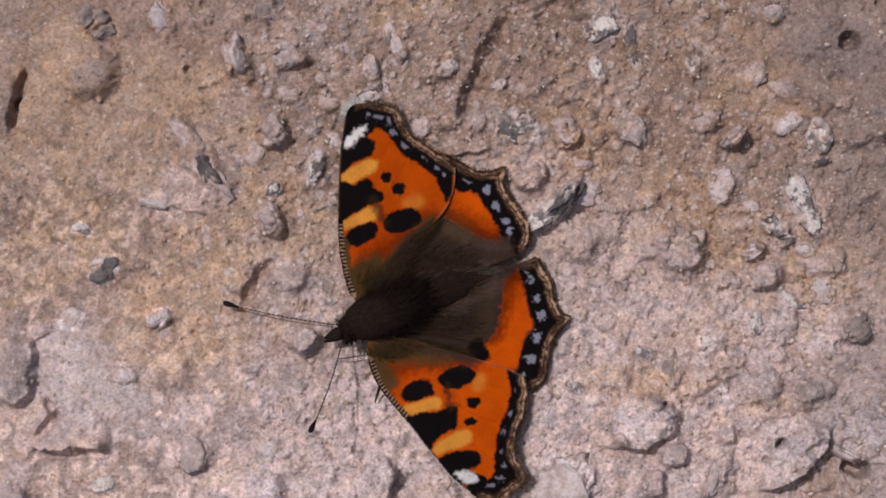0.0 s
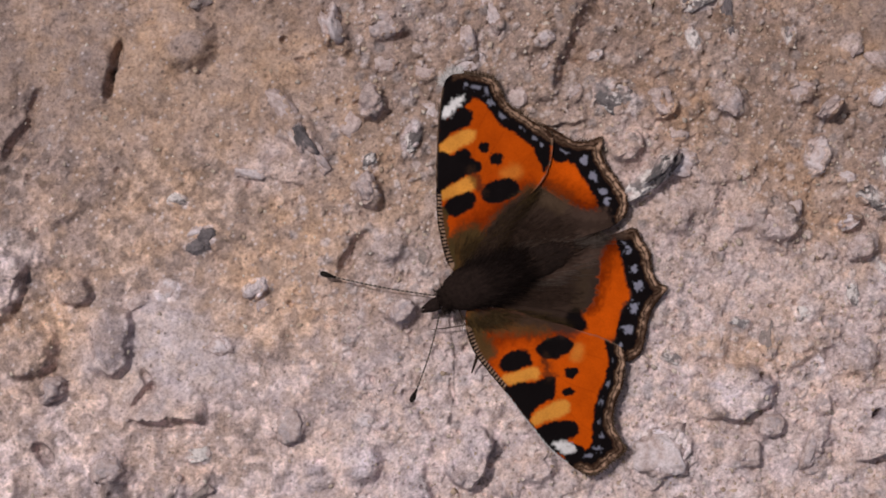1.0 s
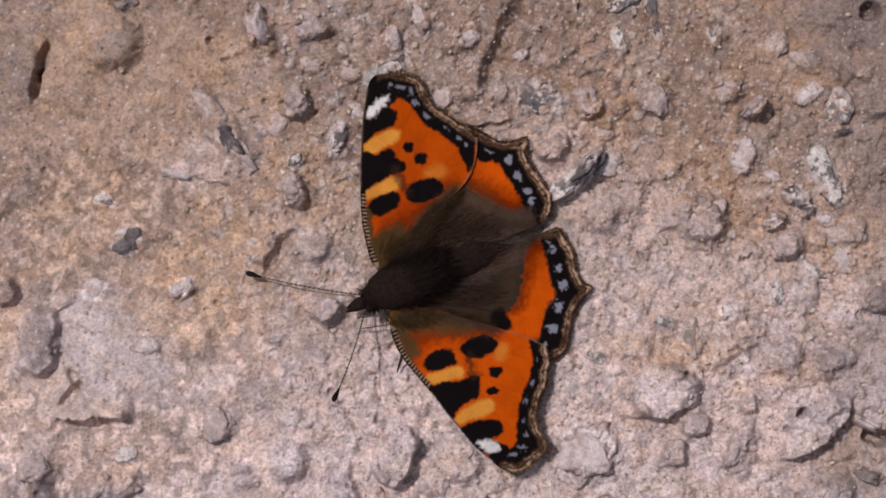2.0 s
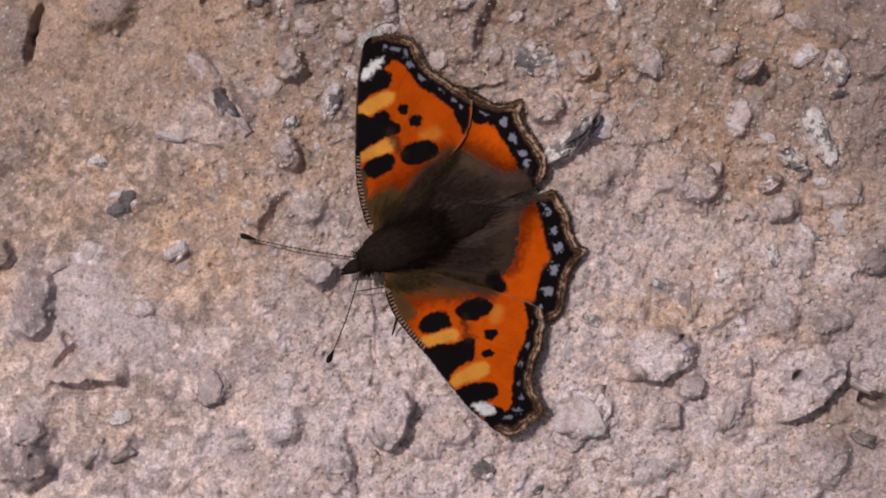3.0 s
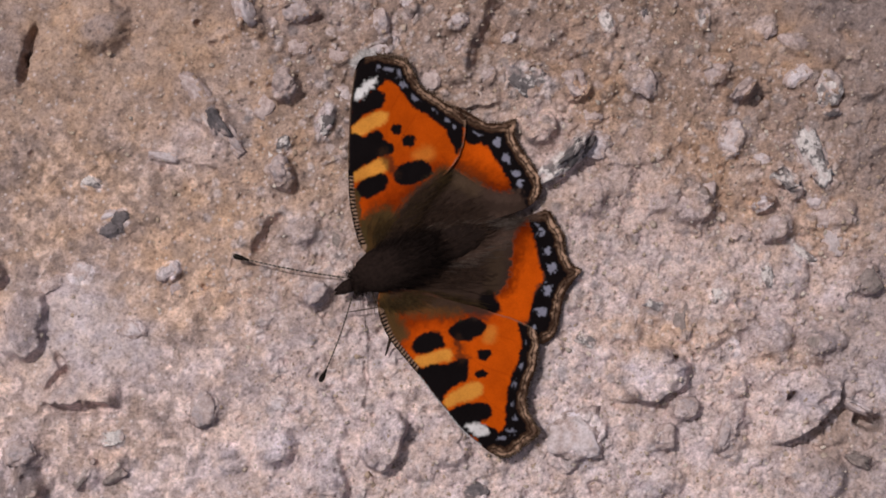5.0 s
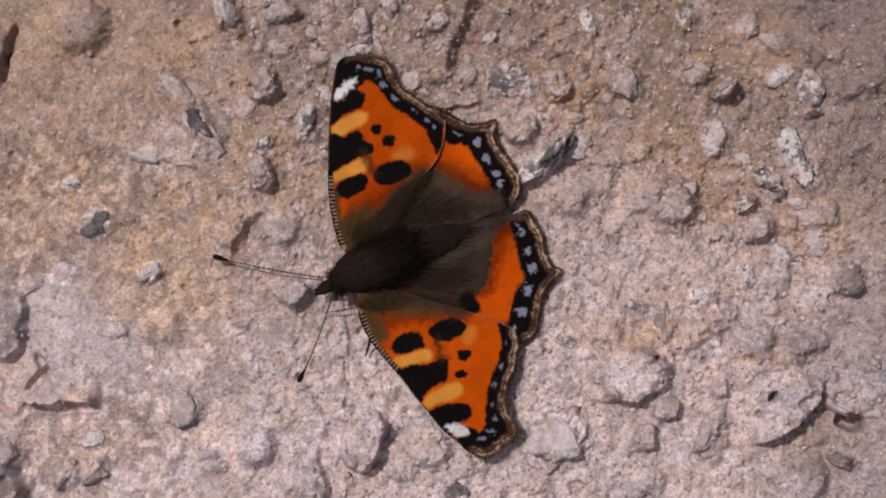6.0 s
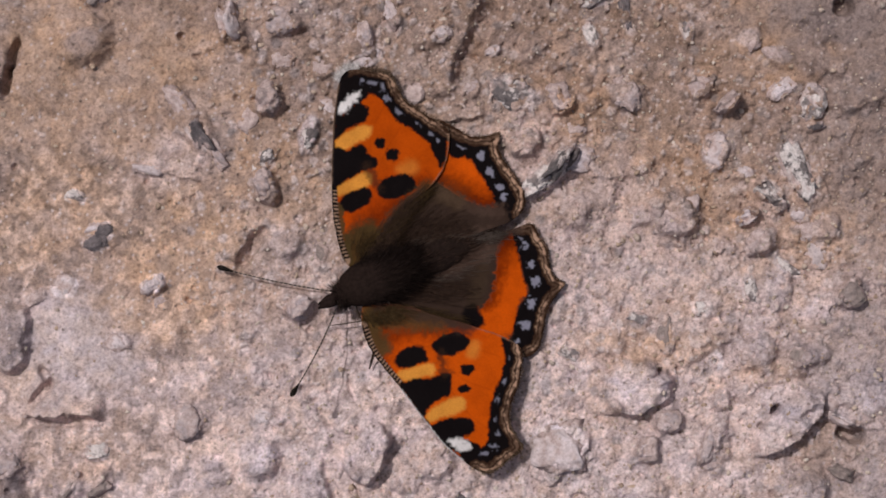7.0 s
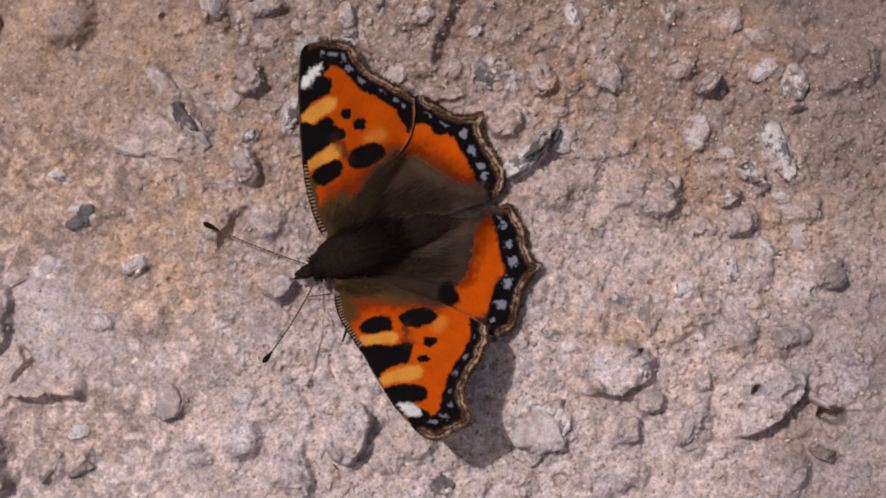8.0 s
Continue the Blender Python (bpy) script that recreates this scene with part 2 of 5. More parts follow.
# ---- meshes ----
def mesh_from(name, verts, faces, mat, smooth=True, tones=None):
    me = bpy.data.meshes.new(name)
    me.from_pydata([tuple(v) for v in verts], [], [tuple(f) for f in faces])
    me.materials.append(mat)
    if smooth:
        me.polygons.foreach_set("use_smooth", [True] * len(me.polygons))
    if tones is not None:
        a = me.attributes.new("tone", "FLOAT_COLOR", "POINT")
        a.data.foreach_set("color", np.c_[tones, np.ones(len(tones))].astype(np.float32).ravel())
    me.update()
    return me


def part(name, me, parent, m=None, label=""):
    ob = new(name, me)
    ob.parent = parent
    if m is not None:
        ob.matrix_basis = m
    return tagged(ob, label) if label else ob


# ---- the ground ----
STEP = 2.2
GX, GY = np.arange(-280, 1690, STEP), np.arange(-190, 1050, STEP)
PX, PY = np.meshgrid(GX, GY)
HEIGHT = np.zeros_like(PX)


def window(x, y, reach):
    """The part of the net within reach of a plan point."""
    i, j, k = (y - GY[0]) / STEP, (x - GX[0]) / STEP, reach / STEP
    return slice(max(0, int(i - k)), max(0, int(i + k) + 2)), slice(max(0, int(j - k)), max(0, int(j + k) + 2))


def local(px, py, x, y, turn):
    """Plan offsets from a point, along and across a direction (degrees, rising to the right)."""
    c, s = math.cos(radians(turn)), math.sin(radians(turn))
    dx, dy = px - x, -(py - y)
    return dx * c + dy * s, -dx * s + dy * c


def swell(x, y, long, wide, turn, high, edge=0.45, seed=0):
    """A cemented-over lump, or with a negative height a hollow; a small edge makes its sides steep."""
    here = window(x, y, max(long, wide))
    px, py = PX[here], PY[here]
    a, b = local(px, py, x, y, turn)
    wob = fbm(px, py, 22, 3, 40 + seed) * 0.34
    r = np.hypot(a / (long / 2), b / (wide / 2)) + wob
    HEIGHT[here] += high * (1 - ramp(r, 1 - edge, 1 + edge))


def shelf(x, y, long, wide, turn, high, seed=0):
    """A broken edge: rises gently from one side, falls off at the other."""
    here = window(x, y, long + wide)
    px, py = PX[here], PY[here]
    a, b = local(px, py, x, y, turn)
    b = b + fbm(px, py, 30, 3, 80 + seed) * wide * 0.25
    side = np.where(b > 0, 1 - ramp(b, 0, wide), 1 - ramp(-b, 0, wide * 0.16))
    HEIGHT[here] += high * side * (1 - ramp(np.abs(a), long * 0.35, long * 0.55))


TINTS = []


def crag(x, y, long, wide, turn, high, tint="", seed=0, steep=0.34, slope=0.0, ragged=1.0):
    """A cement-coated stone: it grows out of the ground on one side and breaks off steeply on the other, down the slope."""
    here = window(x, y, max(long, wide))
    px, py = PX[here], PY[here]
    a, b = local(px, py, x, y, turn)
    wob = ragged * 0.36 * fbm(px, py, 38, 2, 90 + seed) + 0.07 * fbm(px, py, 12, 2, 95 + seed)
    r = np.hypot(a / (long / 2), b / (wide / 2)) + wob
    down = ((px - x) * 0.77 + (py - y) * 0.64) / (0.5 * math.sqrt(long * wide))
    lean = slope + (1 - slope) * ramp(down, -1.0, 0.35)
    HEIGHT[here] += high * lean * (1 - ramp(r, 1 - steep, 1 + steep)) * (1 + 0.34 * fbm(px, py, 20, 3, 99 + seed))
    if tint:
        TINTS.append((x, y, long, wide, turn, tint, seed))


def worn():
    """Where the concrete is rubbed smooth: 1, elsewhere 0."""
    m = 1 - ramp(PX + 120 * fbm(PX, PY, 200, 3, 71), 200, 620)
    m = np.maximum(m, (1 - ramp(np.hypot((PX - 120) / 190, (PY - 570) / 120) + 0.3 * fbm(PX, PY, 80, 3, 72), 0.6, 1.2)))
    m = np.maximum(m, 0.8 * (1 - ramp(np.hypot((PX - 1440) / 170, (PY - 10) / 110), 0.5, 1.2)))
    return m


def flecks():
    """Ragged crumbs standing out of the skin, and small pits in it: each 1 inside, 0 outside."""
    x, y = PX + 7 * fbm(PX, PY, 14, 3, 171), PY + 7 * fbm(PX, PY, 14, 3, 172)
    near, own = cells(x, y, 15, 9)
    crumb = (own > 0.8) * (1 - ramp(near, 0.12 + 0.22 * (own - 0.8) / 0.2, 0.32 + 0.22 * (own - 0.8) / 0.2))
    return crumb, (own < 0.11) * (1 - ramp(near, 0.14, 0.38))


def make_relief():
    keen = 1 - 0.62 * worn()
    x, y = PX + 9 * fbm(PX, PY, 40, 3, 3), PY + 9 * fbm(PX, PY, 40, 3, 4)
    HEIGHT[...] += 0.5 * fbm(x, y, 260, 3, 1) + 0.55 * fbm(x, y, 70, 2, 2)
    near, own = cells(x, y, 30, 1)
    HEIGHT[...] += keen * 0.34 * (0.4 + own) * (1 - ramp(near, 0.15, 0.62)) * (own > 0.6)
    near, own = cells(x, y, 13, 2)
    HEIGHT[...] += keen * 0.15 * own * (1 - ramp(near, 0.1, 0.7))
    near, own = cells(x, y, 7, 3)
    HEIGHT[...] += keen * 0.09 * own * (1 - near)
    # a cement skin broken off in thin steps
    for size, thick, seed in ((120, 0.13, 31), (52, 0.10, 33)):
        level = fbm(x, y, size, 4, seed) * 5
        HEIGHT[...] += keen * thick * (np.floor(level) + ramp(level - np.floor(level), 0.78, 1.0)) / 2
    HEIGHT[...] += keen * 0.15 * fbm(x, y, 26, 3, 35)
    HEIGHT[...] -= keen * 0.26 * ramp(fbm(x, y, 17, 3, 9), 0.32, 0.55)
    # crumbs of lime and small pits
    shape, pit = flecks()
    HEIGHT[...] += keen * (0.34 * shape - 0.55 * pit)
    near, own = cells(x, y, 34, 7)
    HEIGHT[...] -= 0.8 * (own < 0.02) * (1 - ramp(near, 0.06, 0.24))
    # worn hollows and cracks
    swell(622, 942, 26, 20, 40, -1.4, 0.4, 51)
    swell(1128, 928, 30, 16, 60, -1.6, 0.4, 52)
    swell(1166, 900, 16, 24, 20, -1.4, 0.4, 53)
    swell(-88, 762, 50, 22, -50, -1.7, 0.4, 54)
    swell(38, 62, 66, 20, 76, -2.2, 0.3, 1)
    swell(26, 108, 54, 18, 84, -2.4, 0.3, 45)
    swell(6, 95, 60, 50, 80, -0.5, 0.6, 1)
    swell(866, 22, 170, 44, 66, -2.6, 0.5, 2)
    swell(825, 105, 30, 18, -40, -0.8, 0.5, 2)
    swell(457, 405, 86, 24, 58, -1.7, 0.4, 3)
    swell(425, 395, 50, 60, 60, 0.9, 0.4, 3)
    swell(545, 22, 34, 18, 15, -1.3, 0.4, 4)
    swell(512, 28, 34, 16, 20, -0.8, 0.4, 4)
    swell(-136, 210, 84, 24, 58, -2.2, 0.45, 5)
    swell(-106, 138, 50, 18, 70, -1.3, 0.45, 6)
    swell(-128, 470, 80, 20, 72, -1.1, 0.4, 6)
    swell(1521, 730, 46, 30, -8, -3.6, 0.3, 7)
    swell(1526, 804, 30, 16, -20, -1.4, 0.4, 7)
    swell(1113, 322, 116, 28, 74, -0.9, 0.8, 11)
    swell(1492, 512, 22, 20, 60, -1.0, 0.4, 7)
    swell(1505, -27, 34, 28, 0, -3.0, 0.4, 8)
    swell(335, 26, 14, 11, 20, -1.2, 0.4, 8)
    swell(1183, 617, 9, 9, 0, -1.0, 0.5, 8)
    swell(1040, 845, 18, 28, 90, -1.0, 0.4, 9)
    swell(1068, 862, 20, 24, 90, -0.6, 0.5, 9)
    swell(1130, 920, 70, 22, 20, -0.8, 0.5, 9)
    swell(993, -85, 90, 24, 10, -1.1, 0.5, 10)
    swell(1455, 95, 120, 30, -25, -0.5, 0.6, 10)
    swell(1190, 255, 60, 24, 5, -0.5, 0.6, 11)
    swell(1335, 810, 80, 20, 30, -0.5, 0.6, 12)
    swell(320, 880, 70, 18, 40, -0.5, 0.6, 12)
    swell(84, 664, 66, 18, 52, -1.7, 0.45, 13)
    swell(95, 630, 40, 14, -60, -1.2, 0.45, 13)
    swell(350, 175, 150, 50, -52, 0.9, 0.4, 46)
    swell(205, 375, 60, 60, 0, 0.3, 0.5, 47)
    # lumps under a skin of cement
    swell(95, 95, 95, 120, 80, 0.8, 0.5, 14)
    swell(170, 40, 90, 78, 20, 1.7, 0.32, 15)
    swell(-150, 405, 120, 95, 0, 1.3, 0.35, 16)
    swell(-119, 575, 105, 95, 40, 1.3, 0.35, 17)
    swell(-165, 215, 100, 80, 20, 1.0, 0.4, 18)
    swell(-160, 120, 60, 70, 0, 0.9, 0.4, 18)
    swell(1205, 350, 84, 92, 20, 1.2, 0.35, 19)
    swell(1140, 650, 112, 100, 10, 1.6, 0.3, 20)
    swell(1195, 705, 50, 48, 0, 1.0, 0.35, 21)
    swell(1425, 832, 100, 105, 60, 0.5, 0.3, 22)
    swell(1440, -40, 110, 90, 0, 0.9, 0.5, 23)
    swell(1350, 585, 76, 60, 0, 1.0, 0.35, 24)
    swell(1430, 600, 70, 48, 15, 1.0, 0.35, 25)
    swell(1365, 385, 66, 50, 20, 1.1, 0.3, 26)
    swell(30, 785, 60, 60, 0, 0.9, 0.4, 27)
    swell(480, 905, 100, 60, 10, 1.2, 0.35, 28)
    swell(475, 775, 64, 58, 0, 1.0, 0.35, 29)
    swell(345, 708, 52, 60, 80, 0.8, 0.3, 30)
    swell(790, 790, 50, 60, 70, 0.9, 0.35, 30)
    swell(600, 840, 120, 30, -70, -0.6, 0.5, 31)
    swell(1290, 740, 30, 80, 25, 0.9, 0.35, 32)
    swell(1110, 130, 40, 60, 60, 0.8, 0.35, 33)
    swell(530, 500, 46, 42, 0, 0.8, 0.35, 34)
    swell(400, 20, 60, 50, 0, 0.4, 0.5, 34)
    swell(1025, 325, 60, 60, 0, 0.8, 0.4, 35)
    swell(1160, 755, 40, 34, 0, 0.8, 0.35, 36)
    swell(1270, 900, 130, 60, 30, 0.8, 0.5, 37)
    swell(520, 390, 60, 50, 30, 0.6, 0.4, 38)
    swell(1075, 470, 30, 40, 80, 0.6, 0.4, 38)
    swell(890, 190, 80, 50, 30, 0.5, 0.5, 39)
    swell(940, 225, 36, 60, 70, 0.7, 0.4, 39)
    swell(600, 530, 60, 40, 0, 0.4, 0.5, 41)
    swell(1010, 905, 60, 50, 10, 0.6, 0.4, 42)
    # countless smaller lumps and creases
    rng = random.Random(21)
    for k in range(95):
        x, y = rng.uniform(-240, 1660), rng.uniform(-150, 1010)
        if x > 560 or y > 620:
            swell(x, y, rng.uniform(22, 80), rng.uniform(18, 46), rng.uniform(0, 180), rng.uniform(0.2, 0.6), rng.uniform(0.25, 0.5), k)
    for k in range(60):
        x, y = rng.uniform(-240, 1660), rng.uniform(-150, 1010)
        deep = 1.0 if x > 560 or y > 620 else 0.5
        swell(x, y, rng.uniform(16, 46), rng.uniform(6, 12), rng.uniform(0, 180), -deep * rng.uniform(0.2, 0.55), 0.7, k)
    # stones grown over with cement, steep on the shaded side
    crag(664, 764, 112, 72, 72, 3.6, "pale", 1, 0.1, 0.0, 0.6)
    crag(1412, 706, 150, 62, 45, 4.6, "pale", 3, 0.12, 0.0, 0.45)
    crag(1400, 672, 90, 60, 30, 1.2, "pale", 2, 0.3, 0.4)
    crag(1140, 645, 112, 96, 20, 2.4, "pale", 4, 0.14, 0.2)
    crag(1088, 680, 50, 34, -10, 1.3, "", 4, 0.2)
    crag(1192, 702, 44, 40, 0, 1.0, "grey", 5)
    crag(1008, 750, 90, 76, 20, 1.1, "pale", 6, 0.14, 0.4)
    crag(990, 805, 50, 34, 30, 1.3, "grey", 7, 0.2)
    crag(1206, 340, 80, 84, 20, 1.5, "grey", 8, 0.3, 0.3)
    crag(1296, 142, 50, 34, 35, 1.4, "", 10, 0.2)
    crag(940, 214, 60, 50, 60, 2.0, "", 12, 0.22)
    crag(490, 142, 48, 46, -15, 1.2, "grey", 13, 0.2)
    crag(484, 298, 40, 54, 20, 1.4, "grey", 14, 0.2)
    crag(545, 508, 50, 50, 0, 1.3, "pale", 16, 0.25)
    crag(165, 40, 76, 54, 25, 0.6, "dusk", 17)
    # hump beside the crack: the dusk tint paints in its shade
    crag(0, 78, 50, 120, 6, 1.1, "dusk", 18, 0.35, 0.15)
    crag(1540, 104, 96, 116, 35, 1.6, "dusk", 20, 0.3, 0.1, 0.5)
    crag(1440, 60, 110, 70, -30, 1.0, "dusk", 21)
    crag(1355, 388, 58, 40, 20, 1.0, "grey", 22)
    crag(1448, 588, 70, 44, 10, 1.4, "grey", 23, 0.25)
    crag(1360, 585, 58, 50, 0, 1.0, "grey", 24)
    crag(1426, 830, 96, 104, 60, 1.3, "grey", 25, 0.3, 0.1, 0.6)
    crag(1402, 892, 44, 30, 20, 1.0, "pale", 72)
    crag(1530, 650, 130, 90, -12, 1.0, "pale", 26)
    crag(470, 772, 66, 60, 0, 0.9, "pale", 27)
    crag(570, 830, 52, 150, 14, 1.9, "grey", 28, 0.25)
    crag(1030, 330, 90, 64, 30, 1.1, "", 29)
    crag(1150, 330, 70, 54, 20, 1.0, "", 30)
    crag(1120, 130, 56, 70, 60, 1.0, "grey", 31)
    crag(1280, 232, 60, 56, -20, 0.8, "pale", 32)
    crag(1140, 755, 54, 56, 10, 0.9, "grey", 33)
    crag(1278, 730, 34, 100, -24, 1.2, "grey", 34)
    crag(1260, 565, 130, 46, 26, 1.1, "", 35)
    crag(1370, 625, 120, 40, 10, 0.8, "", 36)
    crag(1475, 362, 60, 50, 30, 1.0, "grey", 37)
    crag(1570, 590, 90, 110, 0, 1.0, "", 38)
    crag(1080, 555, 80, 60, 10, 0.7, "", 39)
    crag(1130, 845, 100, 60, 20, 1.1, "grey", 40)
    crag(960, 850, 80, 60, 10, 0.7, "", 41)
    crag(780, 770, 80, 60, 30, 0.9, "", 42)
    crag(825, 812, 60, 50, 0, 0.9, "grey", 43)
    crag(725, 800, 60, 80, 60, 0.8, "", 44)
    crag(530, 830, 80, 60, 30, 0.8, "", 45)
    crag(395, 800, 64, 54, 30, 0.6, "grey", 46)
    crag(130, 812, 44, 66, 36, 1.2, "", 48)
    crag(182, 808, 64, 40, 30, 1.2, "", 49)
    crag(20, 775, 64, 50, 0, 0.8, "grey", 50)
    crag(300, 560, 90, 60, 30, 0.5, "", 52)
    crag(225, 564, 40, 26, -15, 0.5, "pale", 53)
    crag(520, 395, 64, 56, 30, 0.8, "grey", 55)
    crag(560, 195, 36, 66, -14, 0.6, "pale", 56)
    crag(334, 168, 40, 120, 36, 0.5, "", 57)
    crag(760, 20, 56, 60, 30, 1.0, "", 58)
    crag(640, 40, 60, 50, 0, 0.8, "", 59)
    crag(790, 100, 76, 60, 0, 1.0, "", 61)
    crag(1010, 60, 100, 40, 10, 0.7, "", 62)
    crag(1340, 30, 44, 40, 20, 0.7, "pale", 63)
    crag(1390, 60, 50, 34, -25, 0.6, "grey", 64)
    crag(1510, 470, 60, 60, 30, 1.2, "dusk", 65)
    crag(1475, 505, 60, 50, 30, 0.9, "pale", 66)
    crag(1380, 470, 60, 70, 10, 0.7, "grey", 67)
    crag(1270, 500, 50, 50, 0, 0.7, "grey", 68)
    crag(1290, 670, 40, 40, 0, 0.9, "", 69)
    crag(32, 562, 76, 120, -10, 2.4, "slate", 73, 0.2, 0.3)
    crag(-36, 472, 70, 60, 10, 2.2, "dusk", 74, 0.22, 0.1)
    crag(-112, 588, 90, 84, 30, 1.9, "dusk", 75, 0.25)
    crag(-158, 455, 80, 130, 0, 2.4, "pale", 76, 0.2, 0.3)
    crag(-86, 640, 54, 40, 10, 1.2, "dusk", 77)
    crag(10, 838, 110, 86, 20, 2.0, "slate", 78, 0.22, 0.15)
    crag(40, 852, 44, 40, 20, 1.4, "dusk", 79)
    crag(-60, 320, 90, 60, 20, 0.9, "", 81)
    crag(-170, 830, 80, 60, 20, 1.2, "", 82)
    crag(1490, -10, 170, 120, 10, 0.6, "slate", 83)
    # deep pits
    swell(1384, 686, 22, 14, 50, -3.2, 0.35, 8)
    swell(1180, 618, 10, 10, 0, -1.6, 0.4, 8)
    swell(1362, 715, 14, 10, 40, -1.0, 0.5, 8)
    # broken edges
    shelf(128, 700, 140, 70, 2, 2.9, 1)
    swell(125, 712, 120, 16, 2, -0.7, 0.5, 44)
    shelf(830, 172, 90, 34, 12, 1.2, 2)
    shelf(310, 270, 130, 40, -6, 0.6, 3)
    shelf(1110, 270, 130, 40, 8, 0.6, 5)
    shelf(1505, 706, 70, 20, -22, 1.2, 6)
    shelf(255, 430, 160, 60, -40, 0.5, 7)


def patch(x, y, wide, tall, seed, ragged=0.5):
    r = np.hypot((PX - x) / wide, (PY - y) / tall) + ragged * fbm(PX, PY, 90, 4, 60 + seed)
    return (1 - ramp(r, 0.55, 1.25))[..., None]


def ground_tones():
    taupe, ochre, pink, grey = (np.array(c) for c in ((0.335, 0.255, 0.205), (0.47, 0.33, 0.22), (0.522, 0.436, 0.400), (0.49, 0.438, 0.425)))
    tone = taupe + (ochre - taupe) * ramp(fbm(PX, PY, 150, 4, 21), -0.15, 0.45)[..., None] * 0.65
    low = ramp(PY + 0.15 * PX + 160 * fbm(PX, PY, 220, 3, 22), 420, 760)[..., None]
    tone = tone + (pink - tone) * low * 0.85
    for x, y, wide, tall, n in ((110, 590, 150, 105, 1), (-60, 780, 120, 60, 2), (340, 250, 70, 60, 3), (1010, 760, 70, 60, 4), (960, 520, 160, 130, 5), (1120, 430, 130, 110, 6), (1520, 660, 90, 60, 7), (480, 790, 140, 70, 8), (690, 700, 130, 110, 9), (760, 900, 260, 70, 10), (-160, 400, 80, 50, 11), (1290, 740, 120, 60, 12), (1050, 330, 170, 120, 13), (950, 230, 110, 90, 14)):
        tone = tone + ((grey if n in (1, 4, 7, 11) else pink) - tone) * patch(x, y, wide, tall, n) * 0.75
    for x, y, wide, tall, n in ((300, 500, 110, 90, 21), (-60, 540, 60, 90, 22), (1250, 290, 130, 100, 23), (1370, 70, 160, 60, 24), (430, 330, 90, 110, 25), (330, 60, 130, 60, 26), (140, 200, 190, 130, 31), (230, 60, 190, 100, 32), (350, 400, 150, 120, 33), (190, 750, 190, 60, 34), (40, 660, 90, 50, 35), (1440, 380, 110, 100, 27), (1370, 620, 60, 30, 28), (1480, 760, 60, 60, 29), (1150, 580, 110, 50, 30)):
        tone = tone + (ochre - tone) * patch(x, y, wide, tall, n) * (0.52 if n < 25 or 26 < n < 31 else 0.3)
    # the skin of the grown-over stones
    skins = {"pale": np.array((0.525, 0.468, 0.462)), "slate": np.array((0.205, 0.172, 0.165)), "grey": np.array((0.40, 0.345, 0.33)), "dusk": np.array((0.285, 0.225, 0.195))}
    for x, y, long, wide, turn, tint, seed in TINTS:
        here = window(x, y, max(long, wide))
        a, b = local(PX[here], PY[here], x, y, turn)
        r = np.hypot(a / (long / 2), b / (wide / 2)) + 0.34 * fbm(PX[here], PY[here], 22, 3, 95 + seed)
        tone[here] += (skins[tint] - tone[here]) * (0.72 * (1 - ramp(r, 0.7, 1.1)))[..., None]
    # pale mineral rims round the slate
    for k, (x, y, long, wide, turn, high, mat, *_) in enumerate(STONES):
        if mat in (CRUST, LICHEN, SLATE) or (mat == PALE and k % 2):
            here = window(x, y, max(long, wide) * 1.2)
            a, b = local(PX[here], PY[here], x, y, turn)
            d = np.hypot(a / (long / 2), b / (wide / 2)) + 0.3 * fbm(PX[here], PY[here], 14, 3, 140 + k)
            rim = ramp(d, 0.5, 0.7) * (1 - ramp(d, 1.08, 1.22)) * ramp(fbm(PX[here], PY[here], 18, 2, 150 + k), -0.25, 0.15)
            tone[here] += (np.array((0.62, 0.565, 0.545)) - tone[here]) * (0.85 * rim)[..., None]
    wx, wy = PX + 10 * fbm(PX, PY, 30, 3, 51), PY + 10 * fbm(PX, PY, 30, 3, 52)
    tone = tone + (np.array((0.235, 0.18, 0.15)) - tone) * (0.3 * ramp(fbm(wx, wy, 80, 4, 53), 0.08, 0.38))[..., None]
    # iron and lime: small warm and cool patches
    warm = np.clip(2.2 * fbm(wx, wy, 24, 3, 58), -1, 1)[..., None]
    tone = tone * (1 + warm * np.array((0.035, 0.004, -0.055)))
    keen = 1 - 0.6 * worn()
    tone = tone * (1.06 + 0.2 * (1 - keen) * np.clip(1.6 * fbm(wx, wy, 48, 4, 57), -1, 1) + 0.08 * (1 - keen))[..., None]
    tone = tone + (np.array((0.54, 0.47, 0.44)) - tone) * (0.3 * keen * ramp(fbm(wx, wy, 60, 4, 54), 0.14, 0.34))[..., None]
    tone = tone * (1 + keen * (-0.05 + 0.12 * ramp(fbm(wx, wy, 26, 3, 55), -0.12, 0.14)))[..., None]
    tone = tone * (1 + keen * (-0.09 + 0.19 * ramp(fbm(wx, wy, 10, 2, 56), -0.1, 0.12)))[..., None]
    near, own = cells(wx, wy, 12, 2)
    tone = tone * (0.88 + 0.24 * own)[..., None]
    near, own = cells(PX + 5 * fbm(PX, PY, 15, 2, 5), PY, 24, 5)
    tone = tone + (np.array((0.62, 0.55, 0.52)) - tone) * ((own > 0.86) * (keen > 0.7) * (1 - ramp(near, 0.2, 0.45)) * 0.6)[..., None]
    tone = tone + (np.array((0.29, 0.27, 0.265)) - tone) * ((own < 0.12) * (keen > 0.7) * (1 - ramp(near, 0.25, 0.5)) * 0.6)[..., None]
    tone = tone * (1 + 0.08 * (keen * keen) * np.random.RandomState(4).randn(*PX.shape).clip(-2, 2))[..., None]
    shape, pit = flecks()
